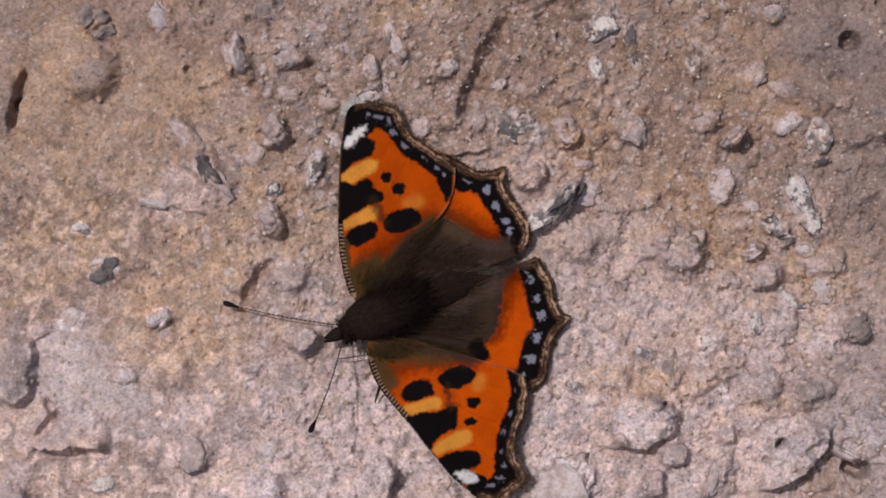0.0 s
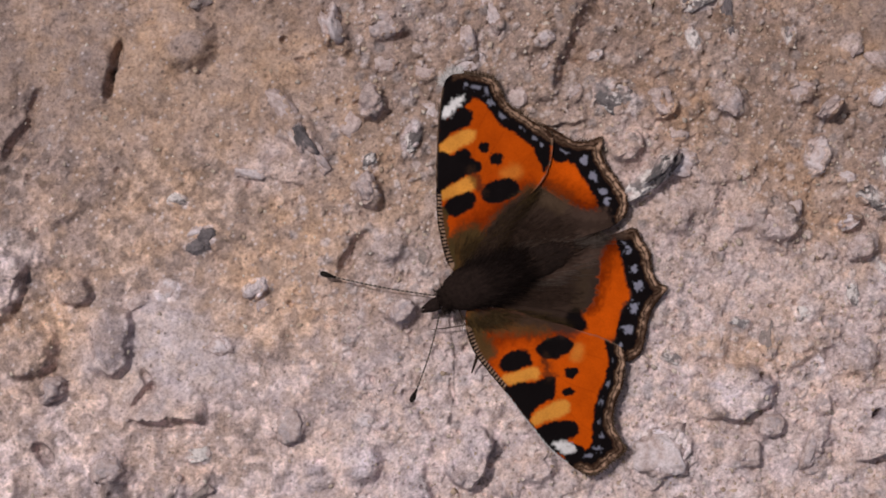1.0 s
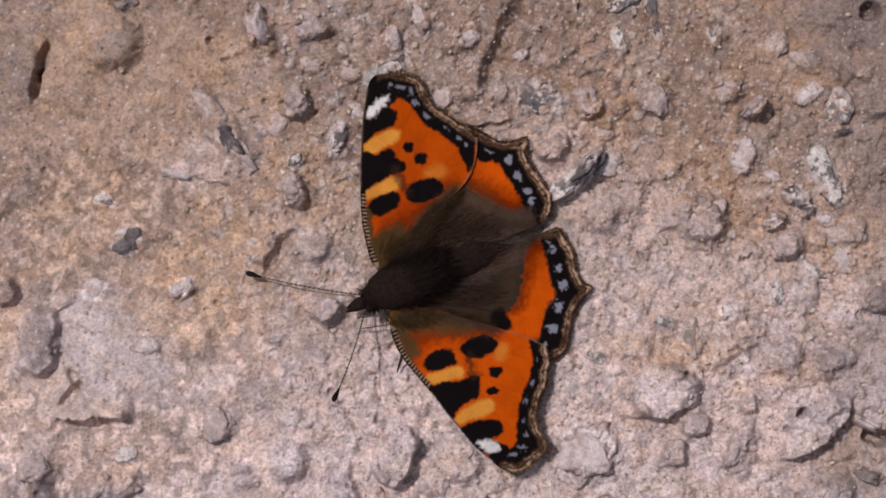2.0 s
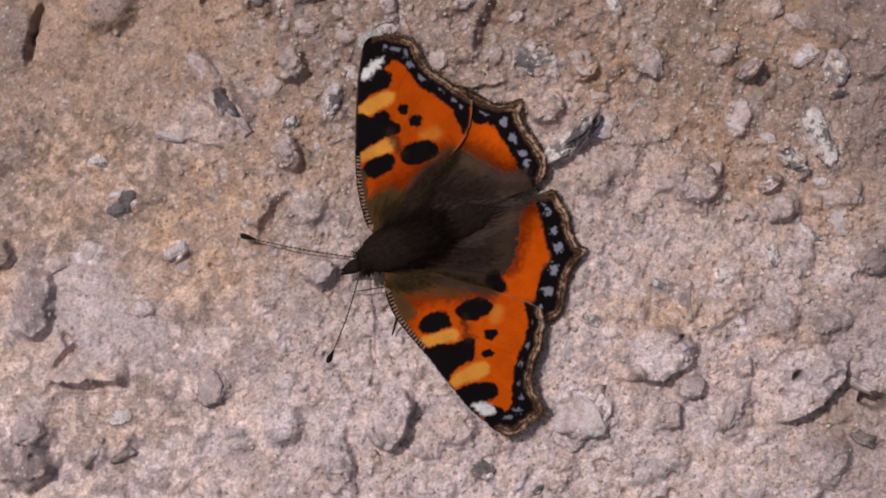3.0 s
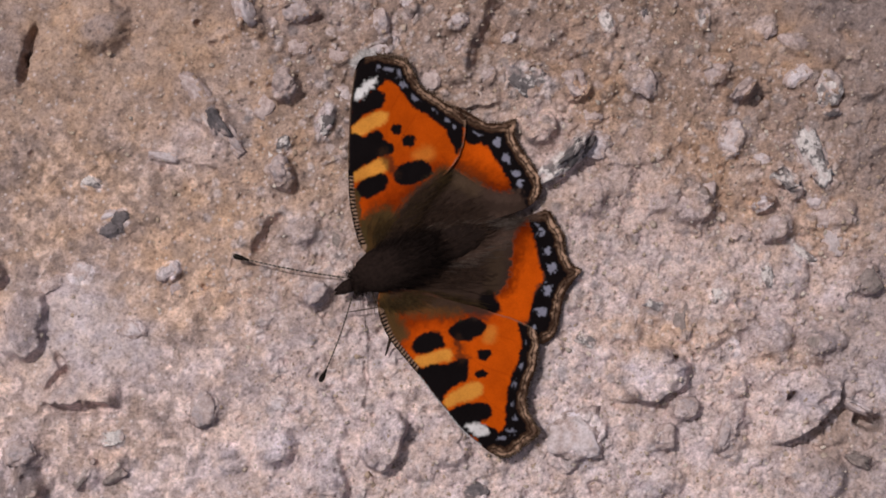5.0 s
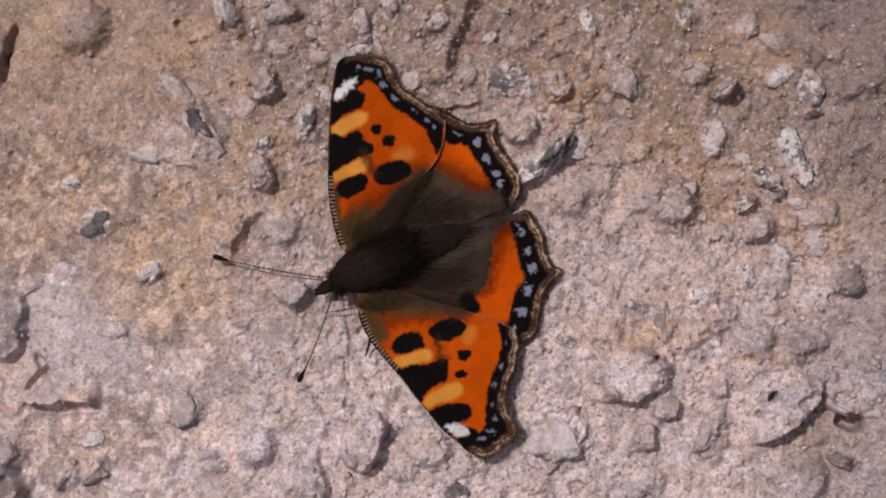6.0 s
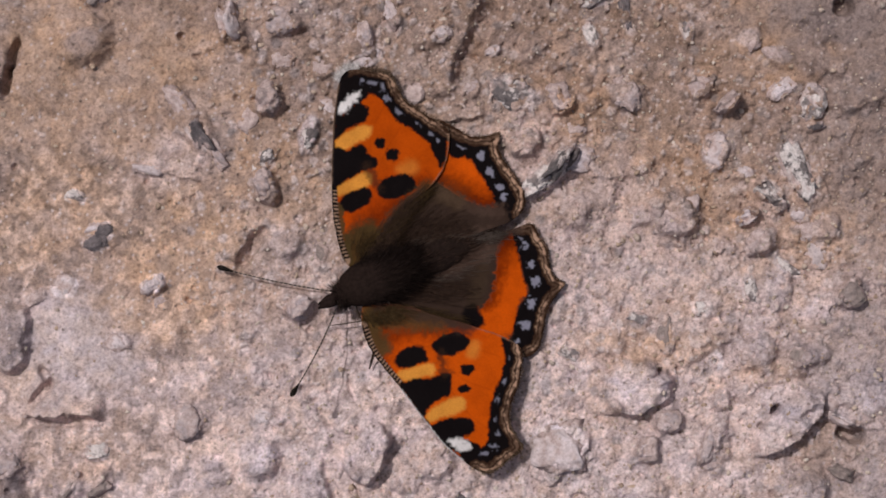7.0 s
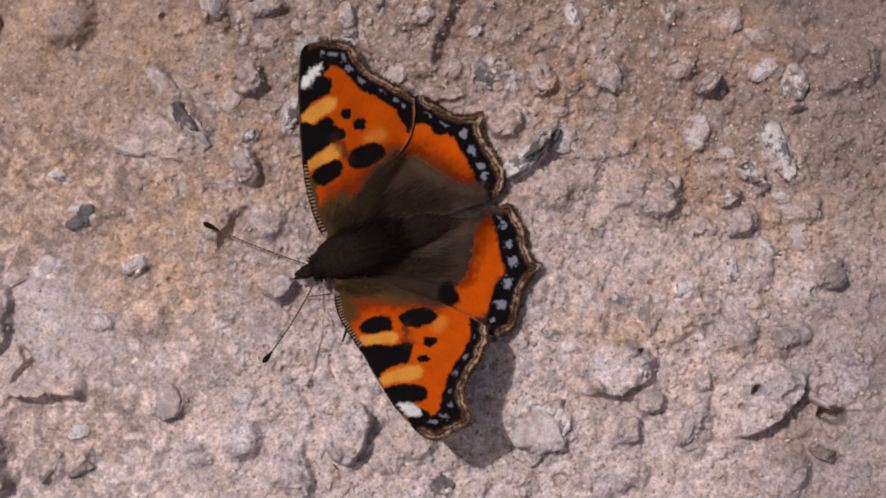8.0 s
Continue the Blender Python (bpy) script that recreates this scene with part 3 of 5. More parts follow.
    tone = tone + (np.array((0.60, 0.53, 0.49)) - tone) * (0.8 * keen * shape * ramp(fbm(wx, wy, 70, 3, 62), -0.3, 0.2))[..., None]
    # rubbed parts: ragged cream and taupe patches
    broken = (1 - keen) / 0.6 * ramp(PY, 130, 260) * (1 - patch(120, 590, 150, 120, 1)[..., 0])
    tone = tone * (1 + broken * (-0.2 + 0.42 * ramp(fbm(wx, wy, 18, 3, 59), -0.12, 0.13)))[..., None]
    tone = tone * (1 + broken * (-0.1 + 0.2 * ramp(fbm(wx, wy, 8, 2, 61), -0.1, 0.12)))[..., None]
    near, own = cells(PX, PY, 10, 6)
    own = np.where(own > 0.5, own - 0.05 * (1 - keen) + 0.09 * (keen > 0.7), own)
    tone = tone + (np.array((0.66, 0.6, 0.57)) - tone) * ((own > 0.9) * (1 - ramp(near, 0.12, 0.35)) * 0.75)[..., None]
    tone = tone + (np.array((0.13, 0.10, 0.085)) - tone) * ((own < 0.035 + 0.05 * (keen > 0.7)) * (1 - ramp(near, 0.12, 0.34)) * 0.8)[..., None]
    # whole sheet: darker towards the top, paler towards the foot
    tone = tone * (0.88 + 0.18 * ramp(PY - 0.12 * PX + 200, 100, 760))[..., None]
    # right edge: four ragged patches mixed towards a darker grey
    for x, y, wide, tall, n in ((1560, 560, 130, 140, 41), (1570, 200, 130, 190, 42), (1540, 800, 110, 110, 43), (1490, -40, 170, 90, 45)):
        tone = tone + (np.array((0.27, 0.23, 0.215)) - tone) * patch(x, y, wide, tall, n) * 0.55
    tone = tone * (1 + 0.13 * patch(540, -30, 260, 140, 44))
    upper = (1 - ramp(PY - 0.1 * PX, 120, 480))[..., None] * ramp(PX, 500, 900)[..., None]
    return tone * np.array((0.968, 0.934, 1.025)) * (1 + upper * np.array((0.02, -0.012, -0.055)))


def ground_z(x, y):
    """The ground's height in millimetres at a plan point."""
    i, j = (y - GY[0]) / STEP, (x - GX[0]) / STEP
    return float(HEIGHT[int(min(max(i, 0), len(GY) - 1)), int(min(max(j, 0), len(GX) - 1))])


def make_ground():
    make_relief()
    make_stones()
    HEIGHT[...] *= np.minimum(1, np.minimum(np.minimum(PX - GX[0], GX[-1] - PX), np.minimum(PY - GY[0], GY[-1] - PY)) / 60)
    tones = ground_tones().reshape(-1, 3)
    rows, cols = PX.shape
    verts = np.stack([(PX - 784) * U, (441 - PY) * U, HEIGHT * MM], -1).reshape(-1, 3)
    n = np.arange(rows * cols).reshape(rows, cols)
    faces = np.stack([n[1:, :-1], n[1:, 1:], n[:-1, 1:], n[:-1, :-1]], -1).reshape(-1, 4)
    # the same sheet goes on, coarser, to the horizon
    lap = [*n[-1, :-1:8], n[-1, -1], *n[:-1, -1][::-8], n[0, -1], *n[0, 1:-1][::-8], n[0, 0], *n[1:-1, 0][::8]]
    lap = list(dict.fromkeys(int(k) for k in lap))
    edge = verts[lap, :2]
    rings, tint, tail = [np.array(lap)], [], []
    base = len(verts)
    for k in range(16):
        grow = 1.25 * 1.75 ** k
        ring = np.c_[edge * grow, np.zeros(len(lap))]
        ring[:, 2] = (0.0002 * min(grow, 12)) * fbm(ring[:, 0] * 40 + 90, ring[:, 1] * 40 + 90, 1.0, 3, k) if k < 9 else 0
        tail.append(ring)
        wave = 0.97 + 0.06 * value_noise(ring[:, 0] * 25 / grow ** 0.5 + 50, ring[:, 1] * 25 / grow ** 0.5 + 50, k)
        tint.append(np.array((0.42, 0.325, 0.28)) * wave[:, None])
        rings.append(base + np.arange(len(lap)))
        base += len(lap)
    rest = [(b[j], b[(j + 1) % len(lap)], a[(j + 1) % len(lap)], a[j]) for a, b in zip(rings[:-1], rings[1:]) for j in range(len(lap))]
    verts = np.concatenate([verts, *tail])
    tones = np.concatenate([tones, *tint])
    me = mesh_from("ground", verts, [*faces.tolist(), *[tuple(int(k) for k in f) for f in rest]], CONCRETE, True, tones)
    return tagged(new("ground", me), "rough weathered beige concrete with embedded pebbles", "ground", kind="structure")


def stone_mesh(long, wide, high, seed, rough=0.16, flats=5, coat=0.5):
    """A pebble: a ball drawn out, worn uneven, with a few broken flats. Sizes in plan units, height in millimetres."""
    rng = random.Random(seed)
    bm = bmesh.new()
    bmesh.ops.create_icosphere(bm, subdivisions=4, radius=1)
    shift = Vector((rng.random() * 50, rng.random() * 50, rng.random() * 50))
    cuts = [(Vector((rng.gauss(0, 1), rng.gauss(0, 1), rng.gauss(0, 0.6) + 0.3)).normalized(), rng.uniform(0.62, 0.9)) for _ in range(flats)]
    for v in bm.verts:
        p = v.co * (1 + rough * 2.2 * noise.noise(v.co * 1.2 + shift) + rough * 0.7 * noise.noise(v.co * 3.4 + shift))
        for way, most in cuts:
            over = p.dot(way) - most
            if over > 0:
                p -= way * over * 0.88
        p *= 1 + 0.2 * noise.noise(v.co * 5 + shift) + 0.13 * noise.noise(v.co * 13 + shift)
        p.x, p.y = (math.copysign(abs(w) ** 0.8, w) for w in (p.x, p.y))
        v.co = (p.x * long / 2 * U, p.y * wide / 2 * U, p.z * high * MM)
    me = bpy.data.meshes.new("stone")
    bm.to_mesh(me)
    # cement left on the lower flanks, in tongues
    left = [v.co.z / (high * MM) + 0.55 * noise.noise(Vector((v.co.x, v.co.y, 0)) / (14 * U) + shift) + 0.3 * noise.noise(Vector((v.co.x, v.co.y, 0)) / (5 * U) + shift) for v in bm.verts]
    cover = me.attributes.new("cement", "FLOAT", "POINT")
    cover.data.foreach_set("value", [1 - min(1, max(0, (h - coat) / 0.28)) for h in left])
    bm.free()
    me.polygons.foreach_set("use_smooth", [True] * len(me.polygons))
    return me


STONES = []


def stone(x, y, long, wide, turn, high, mat, label="", rough=0.2, flats=5, sunk=0.16, bank=1.0):
    """Notes a stone that stands out by about high millimetres, and banks the cement up round it."""
    STONES.append((x, y, long, wide, turn, high, mat, label, rough, flats, sunk, bank))
    swell(x, y, long * 1.15, wide * 1.15, turn, high * 0.42 * bank, 0.5, len(STONES))
    here = window(x, y, max(long, wide))
    px, py = PX[here], PY[here]
    a, b = local(px, py, x, y, turn)
    r = np.hypot(a / (long / 2), b / (wide / 2))
    creep = ramp(fbm(px, py, 16, 3, 120 + len(STONES)), -0.05, 0.3) * ramp(r, 0.25, 0.75) * (1 - ramp(r, 1.0, 1.3))
    HEIGHT[here] += creep * high * (0.6 if x > 500 else 0.35) * bank


def set_stones():
    for x, y, long, wide, turn, high, mat, label, rough, flats, sunk, bank in STONES:
        me = stone_mesh(long * 1.12, wide * 1.12, high * 1.15, int(x * 7 + y * 13), rough, flats, sunk + 0.42 * bank - (0.22 if mat in (CRUST, LICHEN, SLATE, DUSK) else 0.02))
        me.materials.append(mat)
        place = spot(x, y, ground_z(x, y) - (sunk + 0.42 * bank) * high)
        part("stone", me, ground, Matrix.Translation(place) @ pose(0, 0, 0, 0, 0, turn), label)


def make_stones():
    # pale limestone
    stone(422, 8, 76, 42, -66, 3.0, PALE, rough=0.28)
    stone(285, 468, 46, 30, 38, 2.0, PALE)
    stone(288, -62, 70, 42, -65, 1.4, PALE)
    stone(795, 24, 36, 26, 40, 1.3, PALE)
    stone(796, 70, 20, 11, 35, 0.6, PALE)
    stone(1036, 243, 56, 44, -10, 0.9, PALE)
    stone(1395, 120, 56, 28, 32, 0.7, PALE)
    stone(1278, 230, 40, 60, -18, 1.2, PALE)
    stone(1336, 345, 38, 26, 24, 2.9, PALE, rough=0.3, flats=6)
    stone(1008, 755, 92, 80, 12, 1.1, PALE, rough=0.28, flats=7)
    stone(596, 155, 30, 44, 20, 0.9, PALE)
    stone(653, 72, 84, 26, 22, 0.5, PALE)
    stone(703, -22, 26, 70, 25, 1.0, PALE)
    stone(480, 700, 30, 24, 0, 0.5, PALE)
    stone(1426, 342, 30, 26, 0, 0.7, PALE)
    stone(1335, 268, 26, 24, 0, 0.7, PALE)
    stone(1460, 412, 40, 50, 20, 0.6, PALE)
    stone(885, 52, 26, 16, 30, 0.8, PALE)
    stone(275, 262, 52, 18, -8, 0.5, PALE)
    stone(912, 924, 108, 84, 8, 1.0, PALE, "flat pale stone with slate flecks", rough=0.24, flats=5)
    stone(926, 890, 26, 12, 35, 0.5, SLATE, bank=0.3)
    stone(930, 938, 12, 26, 10, 0.5, SLATE, bank=0.3)
    stone(225, 568, 42, 26, -15, 0.5, PALE)
    stone(130, 470, 46, 34, 10, 0.3, PALE)
    # crusted slate
    stone(1000, 256, 96, 32, 54, 4.2, CRUST, "angular dark slate with white crust", rough=0.34, flats=9, bank=0.4)
    stone(1004, 250, 58, 20, 56, 3.6, FLECKED, rough=0.28, flats=7, bank=0.3)
    stone(968, 284, 70, 36, 40, 2.2, LICHEN, rough=0.3, flats=6, bank=0.7)
    stone(920, 130, 88, 60, -22, 0.9, CRUST)
    stone(1425, 265, 112, 44, -62, 1.0, LICHEN)
    stone(1448, 143, 46, 56, -10, 1.0, LICHEN)
    stone(1376, 308, 62, 36, -50, 2.8, LICHEN, rough=0.3, flats=7)
    stone(1070, -50, 66, 44, 20, 0.9, LICHEN)
    stone(1118, -26, 22, 78, 8, 1.1, SLATE, "long dark slate splinter with white rims", rough=0.2, flats=4, bank=0.8)
    stone(1046, -46, 18, 32, -10, 0.8, SLATE, bank=0.7)
    stone(560, 205, 26, 62, -18, 0.9, CRUST)
    stone(482, 242, 44, 26, 30, 1.0, LICHEN, rough=0.34)
    stone(1256, 507, 30, 34, 0, 0.7, LICHEN)
    stone(1060, 28, 24, 50, 18, 0.8, LICHEN)
    stone(1228, 10, 22, 50, 10, 0.8, LICHEN)
    stone(1340, 475, 24, 46, 14, 0.7, LICHEN)
    stone(1400, 430, 70, 18, -35, 0.5, LICHEN)
    stone(668, 918, 58, 46, 15, 0.9, PALE, rough=0.3)
    stone(676, 948, 44, 20, 20, 0.8, SLATE)
    stone(146, 310, 40, 24, -25, 0.5, LICHEN)
    stone(1280, 600, 26, 30, 0, 0.6, LICHEN)
    stone(185, 762, 44, 30, 10, 0.7, LICHEN)
    # dark slate
    stone(184, 391, 46, 28, 12, 0.5, SLATE, "dark grey slate chip lying flush", rough=0.3, flats=7, sunk=0.3, bank=0)
    stone(201, 375, 40, 28, 50, 0.5, SLATE, "dark grey slate chip lying flush", rough=0.3, flats=7, sunk=0.3, bank=0)
    stone(176, 368, 30, 16, 30, 0.3, PALE)
    stone(366, 202, 60, 24, -54, 0.9, SLATE, rough=0.34, flats=7, bank=0.5)
    stone(332, 146, 84, 28, -56, 0.7, GREY, rough=0.4, flats=6)
    stone(394, 232, 50, 26, -54, 0.6, GREY, rough=0.4)
    stone(830, 853, 44, 30, 0, 0.6, SLATE)
    stone(1455, 186, 32, 14, 8, 0.7, SLATE)
    # next two: dark stones added to give the shade of two grooves
    stone(135, 826, 54, 16, 55, 0.9, DUSK)
    stone(192, 826, 46, 18, 30, 0.8, DUSK)
    stone(1518, 480, 44, 42, 30, 1.2, DUSK)
    stone(583, 412, 20, 34, 0, 0.6, DUSK)
    stone(1191, 552, 28, 66, 4, 1.3, DUSK, "upright dark slate shard with pale rims", rough=0.22, flats=5, bank=0.9)
    stone(1143, 525, 44, 18, -18, 0.7, FLECKED, rough=0.3, bank=0.6)
    stone(1504, 796, 52, 24, -24, 2.4, DUSK, "dark grey chip standing proud", rough=0.24, flats=5, bank=0.6)
    stone(1494, 703, 60, 16, -24, 1.0, PALE, rough=0.3, flats=6)
    stone(1022, 590, 34, 20, -30, 0.6, LICHEN)
    stone(346, 710, 42, 58, 6, 0.5, GREY, "grey teardrop pebble worn flush", rough=0.14, flats=2, sunk=0.35, bank=0.5)
    stone(1195, 704, 40, 36, 0, 0.8, GREY, flats=2)
    # grey pebbles
    stone(482, 290, 36, 52, 24, 2.6, GREY, rough=0.28, flats=4)
    stone(1208, 346, 58, 62, 0, 0.7, GREY, rough=0.36, flats=4)
    stone(1355, 390, 50, 32, 20, 0.7, GREY, rough=0.34, flats=5)
    stone(515, 2, 50, 44, 20, 1.3, GREY)
    stone(468, -82, 44, 40, 0, 1.2, DUSK)
    stone(1368, -77, 36, 40, 0, 1.4, GREY)
    stone(160, -58, 40, 30, 30, 1.3, DUSK, rough=0.5, flats=1)
    stone(182, -40, 34, 26, 20, 1.2, DUSK, rough=0.5, flats=1)
    stone(848, 118, 26, 34, -20, 0.9, GREY)
    stone(1252, 113, 54, 36, 24, 1.7, GREY, rough=0.34, flats=8)
    stone(1108, 108, 22, 24, 0, 0.8, GREY)
    stone(1125, 135, 34, 44, -30, 0.4, GREY, rough=0.34)
    stone(1290, 665, 26, 30, 0, 0.8, GREY)
    stone(1268, 745, 26, 66, -22, 0.9, GREY)
    stone(547, 505, 40, 36, 10, 1.1, GREY, rough=0.36, flats=5)
    stone(1480, 665, 40, 50, 20, 1.1, GREY)
    stone(300, 495, 30, 24, 0, 0.5, GREY)
    stone(660, 25, 26, 44, 10, 0.7, GREY)
    stone(1275, 785, 30, 30, 0, 0.7, GREY)
    stone(1345, 590, 50, 36, 0, 0.8, GREY)
    stone(1425, 590, 34, 36, 0, 0.9, DUSK)
    # lumps the colour of the cement
    stone(486, 138, 46, 48, -15, 2.9, TAN, rough=0.32, flats=6)
    stone(1003, 138, 46, 46, 10, 2.9, TAN, rough=0.32, flats=7)
    stone(1296, 146, 54, 28, 38, 3.0, TAN, rough=0.32, flats=7)
    stone(455, 175, 36, 46, -30, 0.9, TAN)
    stone(1443, 372, 60, 34, 15, 0.9, TAN)
    stone(515, 70, 34, 28, 0, 0.7, TAN)
    stone(585, 85, 36, 26, 0, 0.7, TAN)
    stone(1160, 755, 34, 40, 0, 0.9, TAN)
    stone(-73, 645, 46, 36, 15, 1.4, GREY, rough=0.3)
    stone(24, 786, 62, 40, 20, 0.9, GREY, rough=0.3)
    stone(1345, 40, 32, 20, 40, 0.6, TAN, rough=0.4)
    stone(1385, 60, 34, 22, -25, 0.4, TAN, rough=0.4)
    stone(740, 130, 40, 44, 0, 0.7, TAN)
    stone(1285, 395, 40, 28, -20, 0.8, TAN)
    stone(1035, 190, 30, 26, 0, 0.7, TAN)
    stone(75, 490, 40, 24, 30, 0.8, TAN)


def make_grain_layer():
    """The loose and half-sunk sand grains, too many to count."""
    rng = np.random.RandomState(3)
    bm = bmesh.new()
    bmesh.ops.create_icosphere(bm, subdivisions=1, radius=1)
    ball = np.array([v.co[:] for v in bm.verts])
    tri = np.array([[v.index for v in f.verts] for f in bm.faces])
    bm.free()
    count = 7500
    verts, faces, rubbed, n = [], [], worn(), 0
    for k in range(count):
        x, y = -225 + 1865 * rng.rand() ** 0.75, rng.uniform(-130, 1000)
        if rng.rand() < 0.7 * rubbed[int((y - GY[0]) / STEP), int((x - GX[0]) / STEP)]:
            continue
        size = 1.2 + 1.5 * rng.rand() + 4.5 * rng.rand() ** 8
        p = ball * (1 + 0.28 * rng.randn(len(ball), 1)) * np.array([1.0, rng.uniform(0.6, 1.0), rng.uniform(0.5, 0.8)]) * size
        turn = rng.uniform(0, 6.3)
        c, s = math.cos(turn), math.sin(turn)
        p = np.c_[p[:, 0] * c - p[:, 1] * s, p[:, 0] * s + p[:, 1] * c, p[:, 2]] * U
        verts.append(p + np.array(spot(x, y, ground_z(x, y) - 0.008 * size)))
        faces.append(tri + n * len(ball))
        n += 1
    me = mesh_from("sand", np.concatenate(verts), np.concatenate(faces).tolist(), GRAINS, True)
    return tagged(part("sand", me, ground), "coarse sand grains set in the concrete", kind="stuff")


# ---- the butterfly ----
ORANGE, DEEP, YELLOW = np.array((0.50, 0.072, 0.002)), np.array((0.33, 0.034, 0.0015)), np.array((0.57, 0.235, 0.038))
BLACK, BROWN, OLIVE = np.array((0.005, 0.0035, 0.004)), np.array((0.034, 0.0208, 0.0162)), np.array((0.088, 0.058, 0.022))
WHITE, BLUE, CREAM, UMBER = np.array((0.72, 0.70, 0.72)), np.array((0.22, 0.22, 0.29)), np.array((0.335, 0.215, 0.15)), np.array((0.07, 0.035, 0.022))


def flowing(points, closed=True, steps=8):
    """A smooth line through points."""
    p = np.array(points, float)
    n = len(p)
    out = []
    for k in range(n if closed else n - 1):
        a, b, c, d = (p[(k + j) % n] if closed else p[min(max(k + j, 0), n - 1)] for j in (-1, 0, 1, 2))
        for s in np.arange(steps) / steps:
            out.append(0.5 * (2 * b + (c - a) * s + (2 * a - 5 * b + 4 * c - d) * s * s + (3 * b - a - 3 * c + d) * s ** 3))
    if not closed:
        out.append(p[-1])
    return np.array(out)


def evenly(line, gap):
    """A closed line drawn again with points an even gap apart."""
    ends = np.r_[line, line[:1]]
    run = np.r_[0, np.cumsum(np.hypot(*np.diff(ends, axis=0).T))]
    at = np.linspace(0, run[-1], max(8, int(run[-1] / gap)), endpoint=False)
    return np.c_[np.interp(at, run, ends[:, 0]), np.interp(at, run, ends[:, 1])]


def to_line(q, line):
    """Distance of each point of q to an open line."""
    best = np.full(len(q), 1e9)
    for a, b in zip(line[:-1], line[1:]):
        ab = b - a
        s = np.clip(((q - a) @ ab) / max(ab @ ab, 1e-9), 0, 1)
        best = np.minimum(best, np.hypot(*(q - a - s[:, None] * ab).T))
    return best


def inside(q, loop):
    x, y = q.T
    hit = np.zeros(len(q), bool)
    for (ax, ay), (bx, by) in zip(loop, np.roll(loop, -1, 0)):
        if ay != by:
            hit ^= ((ay > y) != (by > y)) & (x < (bx - ax) * (y - ay) / (by - ay) + ax)
    return hit


class Pattern:
    """The colours of one wing, laid on shape by shape over its points (plan units)."""

    def __init__(self, q, ground_tone, seed):
        self.q, self.seed = q, seed
        self.tone = np.tile(ground_tone, (len(q), 1)).astype(float)
        self.ragged = 2.2 * fbm(q[:, 0], q[:, 1], 9, 2, seed) + 1.6 * fbm(q[:, 0], q[:, 1], 4, 1, seed + 30)

    def lay(self, tone, amount):
        self.tone += (np.asarray(tone) - self.tone) * np.clip(amount, 0, 1)[:, None]

    def blot(self, tone, *points, soft=2.5, ragged=1.0, amount=1.0):
        loop = flowing(points)
        d = to_line(self.q, np.r_[loop, loop[:1]])
        d = np.where(inside(self.q, loop), -d, d) + ragged * self.ragged
        self.lay(tone, amount * (1 - ramp(d, -soft, soft)))

    def dot(self, tone, x, y, wide, tall, turn=0, soft=0.18, amount=1.0, ragged=0.13):
        c, s = math.cos(radians(turn)), math.sin(radians(turn))
        dx, dy = self.q[:, 0] - x, y - self.q[:, 1]
        r = np.hypot((dx * c + dy * s) / (wide / 2), (-dx * s + dy * c) / (tall / 2)) + ragged * self.ragged
        self.lay(tone, amount * (1 - ramp(r, 1 - soft, 1 + soft)))

    def fade(self, tone, points, near, far, amount=1.0, ragged=2.5):
        """Strongest on an open line, gone at a distance."""
        d = to_line(self.q, flowing(points, False)) + ragged * self.ragged
        self.lay(tone, amount * (1 - ramp(d, near, far)))

    def dusk(self, tone, points, near, far, amount=1.0):
        """As fade, on the orange alone."""
        d = to_line(self.q, flowing(points, False)) + 2.5 * self.ragged
        self.lay(tone, amount * (1 - ramp(d, near, far)) * ramp(self.tone[:, 0], 0.15, 0.35) * (1 - ramp(self.tone[:, 2], 0.02, 0.06)))

    def border(self, points, width=1.0, pale=1.0):
        """The scalloped rim: dark line, cream cut up by the veins, dark line, a thinner cream, then black."""
        line = flowing(points, False, 14)
        d = to_line(self.q, line)
        self.lay(BLACK, 1 - ramp(d + self.ragged, 20 * width, 24 * width))
        d = d + 0.9 * self.ragged + 3.2 * width * fbm(self.q[:, 0], self.q[:, 1], 17, 2, self.seed + 8)
        near = np.argmin(((self.q[:, None, :] - line[None]) ** 2).sum(-1), 1)
        run = np.r_[0, np.cumsum(np.hypot(*np.diff(line, axis=0).T))][near]
        run = run + 16 * fbm(self.q[:, 0], self.q[:, 1], 28, 3, self.seed + 5)
        whole = (0.35 + 0.65 * ramp(np.abs(np.sin(run / 21 * math.pi)), 0.2, 0.5)) * (0.2 + 0.8 * ramp(fbm(self.q[:, 0], self.q[:, 1], 15, 2, self.seed + 6), -0.25, 0.15))
        for tone, a, b, amount in ((UMBER * 0.5, -9, 16, 1.0), (CREAM * np.array((1.22, 1.22, 1.26)), 2.6, 8.0, 0.95 * pale * whole), (UMBER * 0.3, 7.2, 9.0, 1.0), (CREAM * 0.95, 9.6, 12.4, 0.75 * pale * whole)):
            self.lay(tone, amount * ramp(d, a * width - 0.8, a * width + 0.8) * (1 - ramp(d, b * width - 0.8, b * width + 0.8)))

    def veins(self, *lines, tone=DEEP * 0.6, amount=0.24):
        for line in lines:
            self.fade(tone, line, 0.4, 1.8, amount, 0.15)

    def ticks(self, points, width, gap):
        """Fine pale and dark cross lines on a leading edge."""
        line = flowing(points, False, 30)
        near = np.argmin(((self.q[:, None, :] - line[None]) ** 2).sum(-1), 1)
        run = np.r_[0, np.cumsum(np.hypot(*np.diff(line, axis=0).T))]
        d = np.hypot(*(self.q - line[near]).T)
        on = (1 - ramp(d, width - 1.5, width + 1.5))
        self.lay(BLACK, on)
